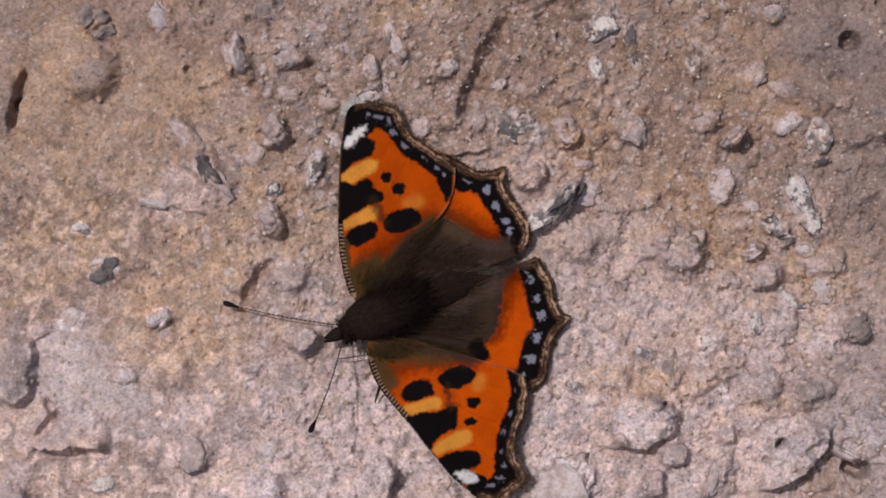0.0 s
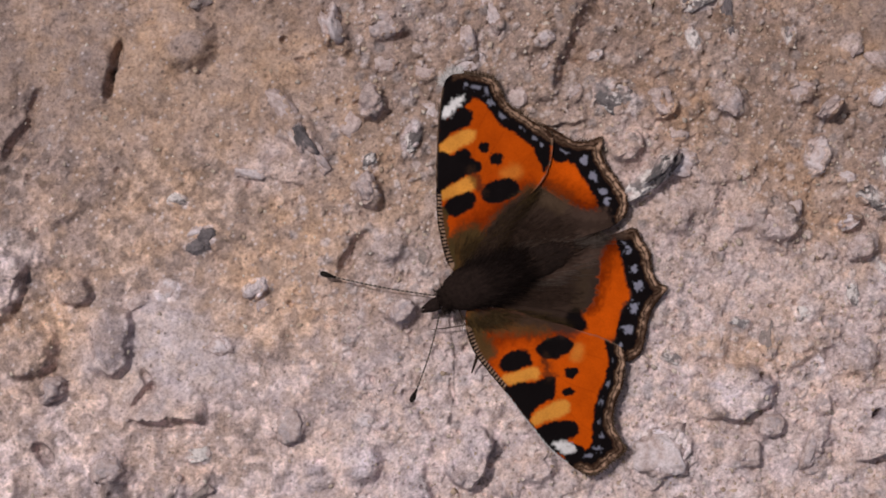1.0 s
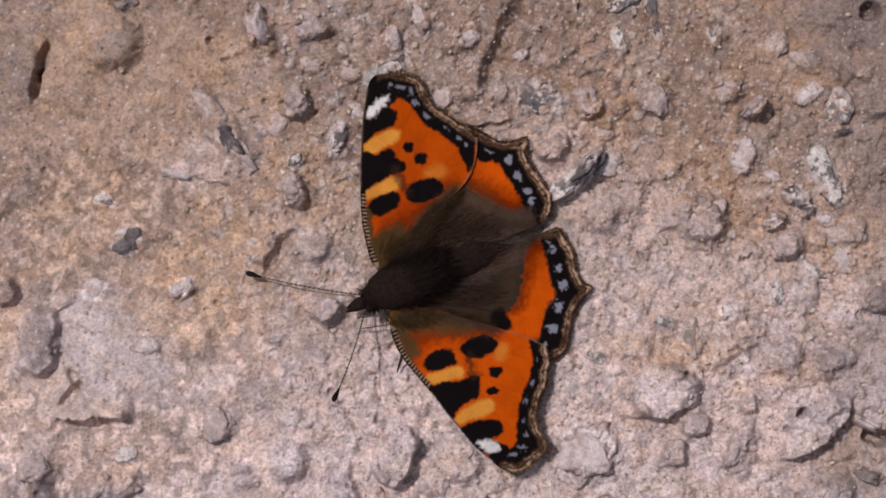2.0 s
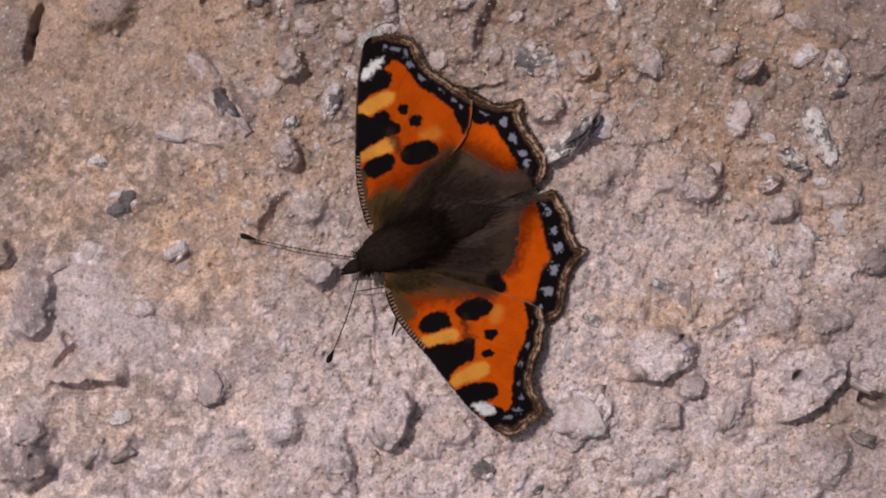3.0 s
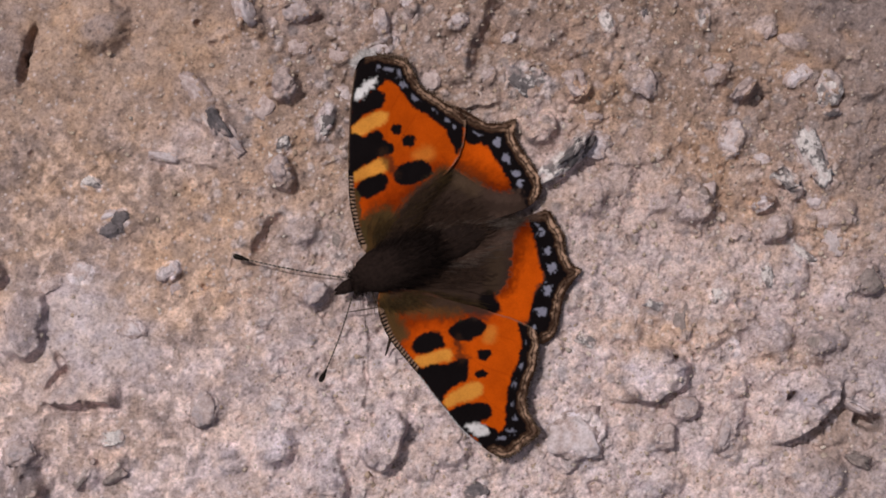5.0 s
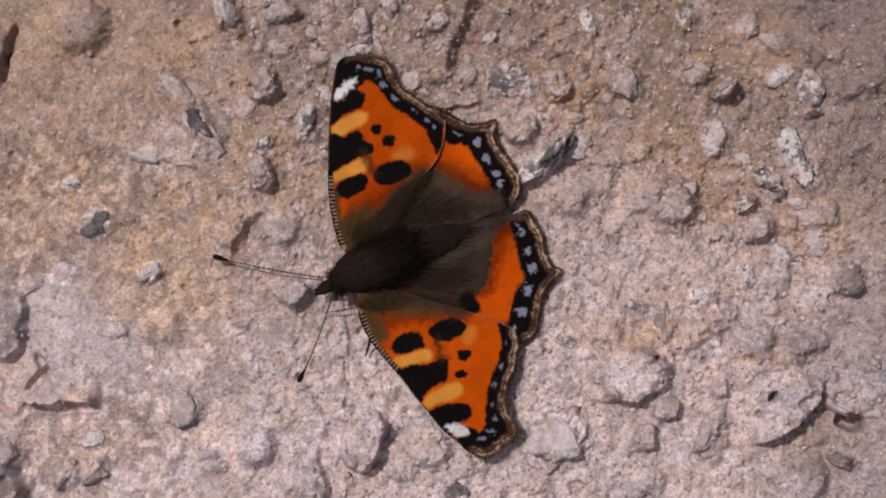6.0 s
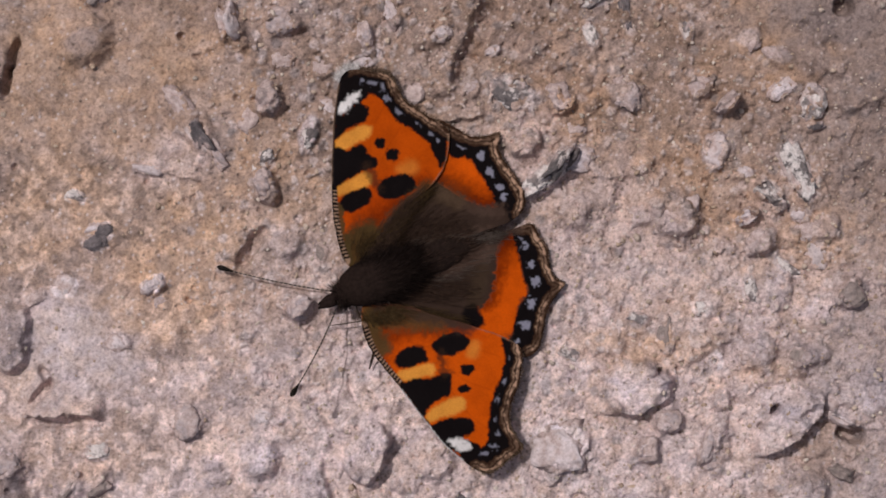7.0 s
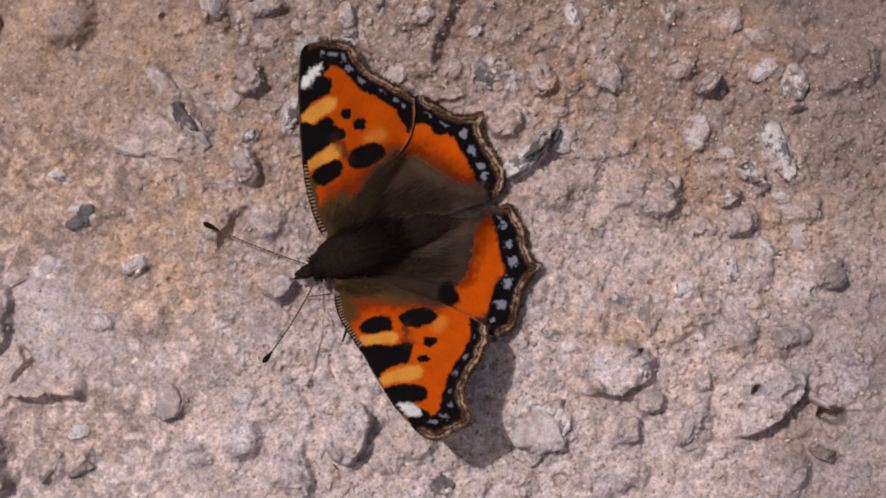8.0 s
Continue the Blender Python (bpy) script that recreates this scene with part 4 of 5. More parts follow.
        self.lay(CREAM * 0.8, on * ramp(np.sin(run[near] / gap * 2 * math.pi + 0.12 * d), 0.0, 0.6) * ramp(d, 0.5, 2))


def wing_mesh(name, outline, hinge, paint, camber, seed):
    """A thin wing: its plan filled with an even net of points, a dark underside and a rim. paint gives each point its colour."""
    loop = evenly(flowing(outline), 2.0)
    loop = loop + 1.1 * np.c_[fbm(loop[:, 0], loop[:, 1], 9, 2, seed + 60), fbm(loop[:, 0], loop[:, 1], 9, 2, seed + 61)]
    x, y = np.meshgrid(np.arange(loop[:, 0].min(), loop[:, 0].max(), 2.0), np.arange(loop[:, 1].min(), loop[:, 1].max(), 1.75))
    x = x + np.where(np.arange(len(x)) % 2, 1.0, 0.0)[:, None]
    q = np.c_[x.ravel(), y.ravel()]
    q = q[inside(q, loop)]
    q = q[to_line(q, np.r_[loop, loop[:1]]) > 1.2]
    n = len(loop)
    pts = np.r_[loop, q]
    ring = [(k, (k + 1) % n) for k in range(n)]
    flat, _, faces, *_ = delaunay_2d_cdt([Vector(p) for p in pts], ring, [list(range(n))], 1, 1e-5)
    pts = np.array([v[:] for v in flat])
    tones = paint(pts)
    far = np.hypot(*(pts - hinge).T)
    edge = to_line(pts, np.r_[loop, loop[:1]])
    z = camber * np.sin(np.clip(far / 340, 0, 1) * math.pi) + 0.12 * fbm(pts[:, 0], pts[:, 1], 60, 2, seed) + 0.03 * fbm(pts[:, 0], pts[:, 1], 10, 2, seed + 1)
    top = np.c_[(pts[:, 0] - hinge[0]) * U, (hinge[1] - pts[:, 1]) * U, z * MM]
    m = len(pts)
    thick = np.minimum(0.05 + 0.02 * edge, 0.12) * MM
    low = top - np.c_[np.zeros((m, 2)), thick]
    up = [tuple(f) for f in faces]
    first = np.array(up[0])
    a, b, c = (top[k] for k in first[:3])
    if np.cross(b - a, c - a)[2] < 0:
        up = [f[::-1] for f in up]
    down = [tuple(k + m for k in f[::-1]) for f in up]
    count = {}
    for f in up:
        for k in range(len(f)):
            e = (f[k], f[(k + 1) % len(f)])
            count[e] = True
    rim = [(b, a, a + m, b + m) for a, b in count if (b, a) not in count]
    under = np.tile(UMBER * 0.8, (m, 1)) * (0.7 + 0.6 * value_noise(pts[:, 0] / 9, pts[:, 1] / 9, seed))[:, None]
    return mesh_from(name, np.r_[top, low], up + down + rim, WING, True, np.r_[tones, under])


def hair_mesh(strands, mat, thick=0.9):
    """Fine tapered hairs; each strand is (root, tip) in metres and bends a little."""
    verts, faces = [], []
    rng = random.Random(len(strands))
    for root, tip in strands:
        way = tip - root
        side = way.cross(Vector((rng.gauss(0, 1), rng.gauss(0, 1), rng.gauss(0, 1)))).normalized() * thick * U
        other = way.cross(side).normalized() * thick * U
        bend = Vector((0, 0, 0.12 * way.length))
        k = len(verts)
        for s, w in ((0, 1.0), (0.55, 0.75)):
            mid = root + way * s + bend * math.sin(s * math.pi)
            verts += [mid + side * w, mid - side * 0.5 * w + other * 0.87 * w, mid - side * 0.5 * w - other * 0.87 * w]
        verts.append(tip)
        for j in range(3):
            i = (j + 1) % 3
            faces += [(k + j, k + i, k + 3 + i, k + 3 + j), (k + 3 + j, k + 3 + i, k + 6)]
    return mesh_from("hair", verts, faces, mat, True)


def lump(name, rings, mat, sides=20, seed=0, rough=0.04):
    """A closed body swept along rings of (place, half width, half height); it runs along the line of its rings."""
    verts, faces = [], []
    places = [Vector(r[0]) for r in rings]
    for k, (_, w, h) in enumerate(rings):
        way = (places[min(k + 1, len(rings) - 1)] - places[max(k - 1, 0)]).normalized()
        side = way.cross(Vector((0, 0, 1))).normalized()
        rise = side.cross(way).normalized()
        for j in range(sides):
            a = 2 * math.pi * j / sides
            wob = 1 + rough * noise.noise(Vector((k * 0.7 + seed, math.cos(a) * 1.7, math.sin(a) * 1.7)))
            verts.append(places[k] + (side * math.cos(a) * w + rise * math.sin(a) * h) * wob)
    for k in range(len(rings) - 1):
        for j in range(sides):
            i = (j + 1) % sides
            faces.append((k * sides + j, k * sides + i, (k + 1) * sides + i, (k + 1) * sides + j))
    faces.append(tuple(range(sides))[::-1])
    faces.append(tuple((len(rings) - 1) * sides + j for j in range(sides)))
    me = mesh_from(name, verts, faces, mat, True)
    bm = bmesh.new()
    bm.from_mesh(me)
    bmesh.ops.recalc_face_normals(bm, faces=bm.faces)
    bm.to_mesh(me)
    bm.free()
    return me


CENTRE = (690, 455)                      # the middle of the thorax on the plan
AXIS = Vector((0.919, 0.395, 0.0))       # from head to tail
STAND = 0.6                              # millimetres from datum to the feet
DROOP = Matrix.Rotation(radians(6), 4, Vector((-AXIS.y, AXIS.x, 0)))   # the tail hangs lower than the head

butterfly = tagged(new("butterfly"), "orange and black tortoiseshell butterfly basking with spread wings on concrete", "butterfly")
butterfly.matrix_basis = Matrix.Translation(spot(*CENTRE, STAND)) @ DROOP


def own(x, y, z=0.0):
    """A plan point at a height above the feet, in the butterfly's own space."""
    return Vector(((x - CENTRE[0]) * U, (CENTRE[1] - y) * U, z * MM))


LEFT_FORE, LEFT_HIND, RIGHT_FORE, RIGHT_HIND = (648, 436), (690, 432), (664, 510), (706, 490)


def left_forewing_tones(q):
    # orange darker than the right wing's: weaker light put into the colour
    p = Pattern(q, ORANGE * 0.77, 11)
    p.fade(DEEP, [(600, 360), (640, 340), (700, 310), (740, 300)], 10, 60, 0.5)
    p.veins([(690, 330), (730, 270), (770, 225)], [(672, 300), (690, 240), (722, 185)], [(666, 250), (668, 200), (690, 155)], [(640, 380), (690, 320)])
    p.blot(YELLOW, (602, 218), (622, 202), (648, 190), (666, 190), (664, 208), (642, 220), (622, 232), (602, 232), soft=4.5)
    p.blot(YELLOW, (601, 308), (605, 296), (630, 283), (655, 270), (668, 278), (664, 294), (640, 304), (614, 312), soft=4.5)
    p.blot(YELLOW, (712, 262), (735, 249), (750, 257), (746, 273), (728, 279), (714, 272), soft=9, amount=0.42)
    p.blot(BLACK, (606, 120), (618, 104), (650, 98), (690, 100), (706, 118), (720, 146), (748, 170), (776, 190), (800, 204), (800, 236), (790, 264), (779, 244), (767, 218), (742, 198), (716, 182), (697, 161), (684, 142), (668, 133), (646, 131), (628, 146), (606, 160))
    p.blot(BLACK, (602, 210), (606, 182), (622, 165), (640, 150), (655, 150), (664, 162), (660, 178), (645, 187), (625, 196), (608, 212))
    p.blot(BLACK, (598, 232), (625, 232), (645, 222), (658, 228), (662, 240), (678, 248), (676, 262), (655, 268), (630, 282), (598, 294))
    p.blot(BLACK, (612, 325), (618, 312), (640, 302), (660, 298), (668, 310), (662, 325), (645, 335), (628, 341), (615, 335))
    p.blot(BLACK, (678, 300), (685, 285), (710, 275), (735, 275), (745, 288), (744, 302), (725, 312), (700, 318), (682, 312))
    p.dot(BLACK, 683, 218, 19, 18)
    p.dot(BLACK, 704, 240, 26, 22)
    p.fade(UMBER * 0.35, [(660, 262), (672, 280), (680, 296)], 3, 14, 0.7)
    p.fade(BLACK, [(604, 174), (612, 160), (630, 146), (650, 133)], 10, 14, 1.0, 0.6)
    p.blot(WHITE, (610, 168), (613, 150), (628, 138), (646, 129), (648, 139), (633, 152), (622, 166), soft=4, ragged=2.0, amount=0.85)
    for x, y, wide, tall, turn in ((652, 108, 9, 13, 0), (672, 110, 16, 13, 20), (690, 118, 13, 18, 0), (698, 140, 13, 16, 0), (718, 163, 17, 14, -20), (748, 183, 15, 9, -30), (772, 202, 9, 8, -40), (784, 216, 6, 8, 0)):
        p.dot(BLUE, x, y, wide * 0.85, tall * 0.85, turn, 0.5, 0.72, 0.4)
    p.border([(626, 90), (645, 86), (670, 90), (700, 98), (713, 122), (728, 146), (750, 162), (776, 178), (802, 198)], 0.85, 0.75)
    p.fade(BLACK, [(600, 190), (604, 150), (612, 112), (622, 97)], 4, 8, 1.0, 0.5)
    p.fade(CREAM * 0.8, [(803, 206), (802, 240), (790, 270), (764, 302)], 0.8, 2.8, 0.5, 0.4)
    p.dusk(DEEP * 0.35, [(660, 372), (690, 350), (730, 322), (760, 300)], 6, 44, 0.85)
    p.fade(OLIVE * 0.6, [(648, 440), (640, 400), (660, 385)], 18, 42, 0.95)
    p.fade(OLIVE * 0.62, [(625, 425), (612, 385), (606, 340)], 9, 17, 0.9)
    p.fade(OLIVE * 0.7, [(690, 420), (700, 375), (735, 335), (768, 305)], 8, 30, 0.7)
    p.fade(BROWN * 1.3, [(690, 420), (700, 372), (730, 334), (752, 314)], 5, 22, 0.95)
    p.fade(BLACK * 2, [(598, 290), (599, 230), (603, 170), (611, 115)], 3, 6, 0.9, 0.5)
    p.fade(CREAM * 0.6, [(598, 290), (599, 230), (603, 170), (611, 115)], 0.8, 2.2, 0.6, 0.3)
    p.ticks([(622, 425), (609, 388), (601, 340), (599, 300)], 9, 6.5)
    return p.tone


def right_forewing_tones(q):
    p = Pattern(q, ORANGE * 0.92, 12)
    p.fade(DEEP, [(690, 575), (730, 555), (790, 535), (840, 545)], 8, 45, 0.4)
    p.veins([(760, 545), (830, 570), (895, 590)], [(780, 590), (830, 630), (885, 650)], [(800, 640), (840, 690), (872, 715)], [(710, 560), (770, 575)])
    p.blot(YELLOW, (764, 698), (776, 681), (795, 670), (815, 662), (832, 664), (832, 680), (815, 692), (790, 698), (772, 706), soft=4.5)
    p.blot(YELLOW, (714, 622), (735, 612), (760, 605), (778, 607), (776, 623), (755, 629), (728, 636), soft=4.5)
    p.blot(YELLOW, (835, 590), (838, 570), (850, 562), (858, 575), (850, 590), soft=8, amount=0.55)
    p.blot(BLACK, (896, 556), (906, 560), (916, 590), (914, 630), (905, 662), (899, 692), (900, 720), (912, 742), (890, 764), (868, 778), (846, 778), (828, 768), (824, 758), (846, 752), (866, 746), (874, 728), (875, 700), (879, 670), (886, 645), (896, 620), (901, 590))
    p.blot(BLACK, (768, 722), (788, 703), (820, 697), (845, 700), (850, 715), (840, 727), (815, 735), (798, 748), (782, 738))
    p.blot(BLACK, (718, 642), (745, 630), (775, 628), (795, 620), (809, 622), (806, 655), (790, 665), (770, 678), (760, 694), (740, 672))
    p.blot(BLACK, (709, 596), (725, 578), (748, 572), (763, 580), (766, 598), (750, 605), (725, 612), (711, 607))
    p.blot(BLACK, (774, 570), (790, 555), (815, 547), (837, 555), (837, 572), (820, 585), (795, 590), (778, 582))
    p.dot(BLACK, 835, 613, 26, 19, 25)
    p.dot(BLACK, 830, 647, 20, 16)
    p.fade(UMBER * 0.35, [(790, 588), (792, 604), (800, 620)], 3, 13, 0.7)
    p.fade(BLACK, [(798, 738), (812, 741), (830, 747), (850, 752)], 11, 14, 1.0, 0.6)
    p.blot(WHITE, (803, 737), (812, 731), (826, 735), (846, 745), (842, 752), (826, 753), (812, 748), soft=4, ragged=2.0, amount=0.85)
    for x, y, wide, tall, turn in ((914, 572, 12, 9, 0), (911, 592, 8, 12, 0), (902, 633, 11, 13, 0), (893, 666, 14, 16, 0), (892, 697, 13, 14, 0), (895, 723, 15, 17, 0), (886, 746, 15, 13, 30), (869, 758, 15, 8, 20)):
        p.dot(BLUE, x, y, wide * 0.85, tall * 0.85, turn, 0.5, 0.72, 0.4)
    p.border([(852, 786), (872, 792), (890, 786), (912, 768), (934, 750), (926, 734), (914, 714), (910, 690), (916, 664), (926, 638), (930, 610), (932, 586), (926, 572)], 1.0)
    p.fade(CREAM * 0.6, [(922, 566), (890, 551), (855, 540), (815, 528)], 1.2, 3.5, 0.5, 0.4)
    p.dusk(DEEP * 0.4, [(680, 560), (720, 540), (770, 536), (820, 536)], 8, 36, 0.85)
    p.dusk(DEEP * 0.6, [(672, 560), (684, 584)], 10, 36, 0.7)
    p.fade(OLIVE * 0.66, [(664, 515), (668, 545), (684, 575)], 8, 28, 0.9)
    p.fade(OLIVE * 0.75, [(670, 526), (735, 528), (790, 528)], 6, 32, 0.8)
    p.fade(BROWN * 1.1, [(690, 504), (735, 508), (790, 518), (835, 532)], 8, 28, 0.9)
    p.fade(BLACK * 2, [(714, 642), (743, 681), (770, 713), (800, 748), (830, 772)], 3, 7, 0.9, 0.5)
    p.fade(WHITE * 0.7, [(716, 641), (744, 680), (770, 712), (800, 747), (830, 771)], 1, 2.5, 0.8, 0.3)
    p.ticks([(653, 540), (668, 580), (692, 612), (716, 640)], 9, 6.5)
    return p.tone


def left_hindwing_tones(q):
    p = Pattern(q, BROWN, 13)
    p.blot(ORANGE, (744, 262), (762, 232), (800, 224), (840, 240), (858, 262), (874, 285), (890, 306), (893, 328), (872, 331), (842, 322), (806, 302), (780, 284), (758, 288), (742, 284), soft=6, ragged=2)
    p.blot(BLACK, (755, 190), (800, 186), (840, 207), (878, 208), (886, 240), (902, 272), (918, 305), (922, 332), (905, 340), (890, 332), (880, 310), (867, 286), (851, 262), (838, 243), (814, 244), (804, 236), (794, 227), (770, 230), (752, 240), ragged=1.4)
    for x, y, wide, tall, turn in ((799, 204, 22, 16, -20), (828, 221, 24, 16, -10), (861, 238, 20, 17, 30), (877, 266, 18, 17, -20), (893, 294, 14, 16, 0), (900, 313, 14, 13, 0)):
        p.dot(BLUE, x, y, wide * 0.84, tall * 0.84, turn, 0.35, 0.9, 0.3)
    p.border([(792, 182), (815, 192), (842, 206), (870, 207), (893, 200), (891, 226), (902, 252), (916, 272), (931, 296), (938, 320), (930, 342)], 1.0)
    p.dusk(DEEP * 0.3, [(896, 326), (872, 336), (842, 326), (806, 306), (776, 288)], 4, 58, 0.95)
    p.fade(BROWN * 1.6, [(896, 334), (872, 338), (842, 330), (806, 312), (770, 292)], 4, 16, 0.95)
    p.fade(OLIVE, [(740, 320), (780, 300), (820, 315)], 4, 34, 0.22)
    p.fade(BROWN * 2.4, [(740, 400), (800, 382), (870, 380)], 4, 20, 0.5)
    return p.tone


def right_hindwing_tones(q):
    p = Pattern(q, BROWN, 14)
    p.blot(ORANGE, (896, 384), (918, 376), (928, 410), (934, 440), (944, 478), (928, 500), (928, 525), (916, 552), (890, 560), (862, 548), (850, 530), (853, 512), (876, 495), (886, 450), (888, 416), soft=5, ragged=2)
    p.blot(BLACK, (826, 516), (846, 500), (860, 515), (866, 538), (836, 540), soft=4)
    p.blot(BLACK, (914, 374), (940, 364), (960, 400), (974, 436), (992, 464), (972, 492), (962, 530), (956, 565), (936, 580), (916, 572), (917, 550), (920, 530), (927, 506), (945, 480), (934, 450), (928, 415), ragged=1.4)
    for x, y, wide, tall, turn in ((930, 380, 11, 15, 0), (938, 399, 18, 15, 30), (948, 432, 18, 18, -20), (958, 460, 20, 16, -10), (950, 500, 20, 20, 30), (938, 538, 20, 18, 0), (926, 567, 14, 10, 0)):
        p.dot(BLUE, x, y, wide * 0.84, tall * 0.84, turn, 0.35, 0.9, 0.3)
    p.border([(936, 362), (952, 362), (964, 385), (977, 404), (980, 430), (992, 455), (1008, 465), (992, 486), (978, 510), (971, 545), (963, 578), (940, 592)], 1.0)
    p.dusk(DEEP * 0.3, [(880, 400), (900, 376), (926, 372)], 14, 64, 0.92)
    p.dusk(DEEP * 0.4, [(884, 400), (880, 450), (872, 492)], 8, 30, 0.85)
    p.fade(BROWN * 1.5, [(870, 420), (894, 380), (924, 366)], 4, 17, 0.9)
    p.fade(OLIVE, [(860, 440), (850, 490)], 4, 26, 0.12)
    p.fade(BROWN * 2.4, [(750, 462), (810, 445), (870, 410)], 3, 16, 0.5)
    return p.tone


def make_wings():
    at = Matrix.Translation
    me = wing_mesh("hindwing", [(690, 440), (700, 360), (726, 275), (758, 192), (786, 176), (815, 190), (842, 205), (870, 206), (894, 198), (892, 226), (903, 251), (917, 271), (932, 295), (939, 320), (928, 344), (908, 358), (870, 372), (800, 398), (730, 432)], LEFT_HIND, left_hindwing_tones, 0.5, 3)
    hind_l = part("hindwing", me, butterfly, at(own(*LEFT_HIND, 2.7)), "brown and orange hindwing with blue-spotted black rim")
    me = wing_mesh("hindwing", [(700, 505), (720, 470), (800, 428), (880, 384), (922, 366), (950, 360), (965, 384), (978, 403), (981, 430), (993, 454), (1010, 465), (993, 487), (979, 511), (972, 546), (962, 581), (940, 594), (912, 588), (860, 566), (780, 540), (720, 518)], RIGHT_HIND, right_hindwing_tones, 0.5, 4)
    hind_r = part("hindwing", me, butterfly, at(own(*RIGHT_HIND, 2.7)), "brown and orange hindwing with blue-spotted black rim")
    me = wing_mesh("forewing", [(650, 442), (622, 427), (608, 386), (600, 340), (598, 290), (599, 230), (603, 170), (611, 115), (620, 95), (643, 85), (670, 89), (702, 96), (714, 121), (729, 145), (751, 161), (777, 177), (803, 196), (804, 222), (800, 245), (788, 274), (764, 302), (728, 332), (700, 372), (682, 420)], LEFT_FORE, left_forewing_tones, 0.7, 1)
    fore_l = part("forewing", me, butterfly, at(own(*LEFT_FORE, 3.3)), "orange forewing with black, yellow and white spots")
    me = wing_mesh("forewing", [(662, 500), (651, 518), (653, 548), (667, 581), (690, 612), (715, 641), (744, 680), (770, 712), (800, 747), (830, 771), (852, 786), (872, 793), (891, 787), (913, 769), (936, 750), (927, 733), (915, 713), (911, 690), (917, 664), (927, 638), (931, 610), (933, 585), (922, 566), (890, 551), (855, 540), (815, 528), (770, 516), (725, 502)], RIGHT_FORE, right_forewing_tones, 0.7, 2)
    fore_r = part("forewing", me, butterfly, at(own(*RIGHT_FORE, 3.3)), "orange forewing with black, yellow and white spots")
    return fore_l, hind_l, fore_r, hind_r


def wing_hair(wing, hinge, count, spread, middle, length, mat, seed):
    """Hairs lying on the inner part of a wing, combed outwards and back."""
    rng = random.Random(seed)
    strands = []
    for _ in range(count):
        x, y = rng.gauss(middle[0], spread[0]), rng.gauss(middle[1], spread[1])
        way = Vector(((x - 640) * 1.0, -(y - 462) * 0.8, 0)).normalized()
        way = (way + Vector((rng.gauss(0, 0.2) + 0.25, rng.gauss(0, 0.2), 0))).normalized()
        long = length * rng.uniform(0.5, 1.2) * U
        if x + way.x * long / U > 868:
            continue
        root = Vector(((x - hinge[0]) * U, (hinge[1] - y) * U, 0.35 * MM))
        strands.append((root, root + way * long + Vector((0, 0, rng.uniform(-0.1, 0.15) * MM))))
    ob = part("hair", hair_mesh(strands, mat, 0.34), wing, None, "dark brown silky hair")
    return tagged(ob, kind="stuff")


def edge_hair(wing, hinge, line, count, length, mat, seed):
    """Hairs rooted along a line on a wing, combed back over what lies behind it."""
    rng = random.Random(seed)
    path = flowing(line, False, 20)
    strands = []
    for _ in range(count):
        x, y = path[rng.randrange(len(path))]
        x, y = x + rng.gauss(0, 7), y + rng.gauss(0, 5)
        way = Vector((x - 640, -(y - 470) * 0.75, 0)).normalized() + Vector((rng.gauss(0.3, 0.16), rng.gauss(0, 0.16), 0))
        root = Vector(((x - hinge[0]) * U, (hinge[1] - y) * U, 0.42 * MM))
        strands.append((root, root + way.normalized() * length * rng.uniform(0.5, 1.2) * U + Vector((0, 0, rng.uniform(-0.35, 0.1) * MM))))
    return tagged(part("hair", hair_mesh(strands, mat, 0.3), wing, None, "olive brown silky hair"), kind="stuff")


def fringe(wing, hinge, line, count, length, mat, label, seed, outward):
    """Scale hairs standing out from a wing's rim, away from a plan point."""
    rng = random.Random(seed)
    path = flowing(line, False, 24)
    strands = []
    for _ in range(count):
        x, y = path[rng.randrange(len(path))]
        away = Vector((x - outward[0], outward[1] - y, 0)).normalized()
        way = (away + Vector((rng.gauss(0, 0.35), rng.gauss(0, 0.35), rng.gauss(0, 0.15)))).normalized()
        root = Vector(((x - hinge[0]) * U, (hinge[1] - y) * U, rng.uniform(-0.05, 0.12) * MM)) - way * 4 * U
        strands.append((root, root + way * (4 + length * rng.uniform(0.4, 1.2)) * U))
    return tagged(part("fringe", hair_mesh(strands, mat, 0.6), wing, None, label), kind="stuff")


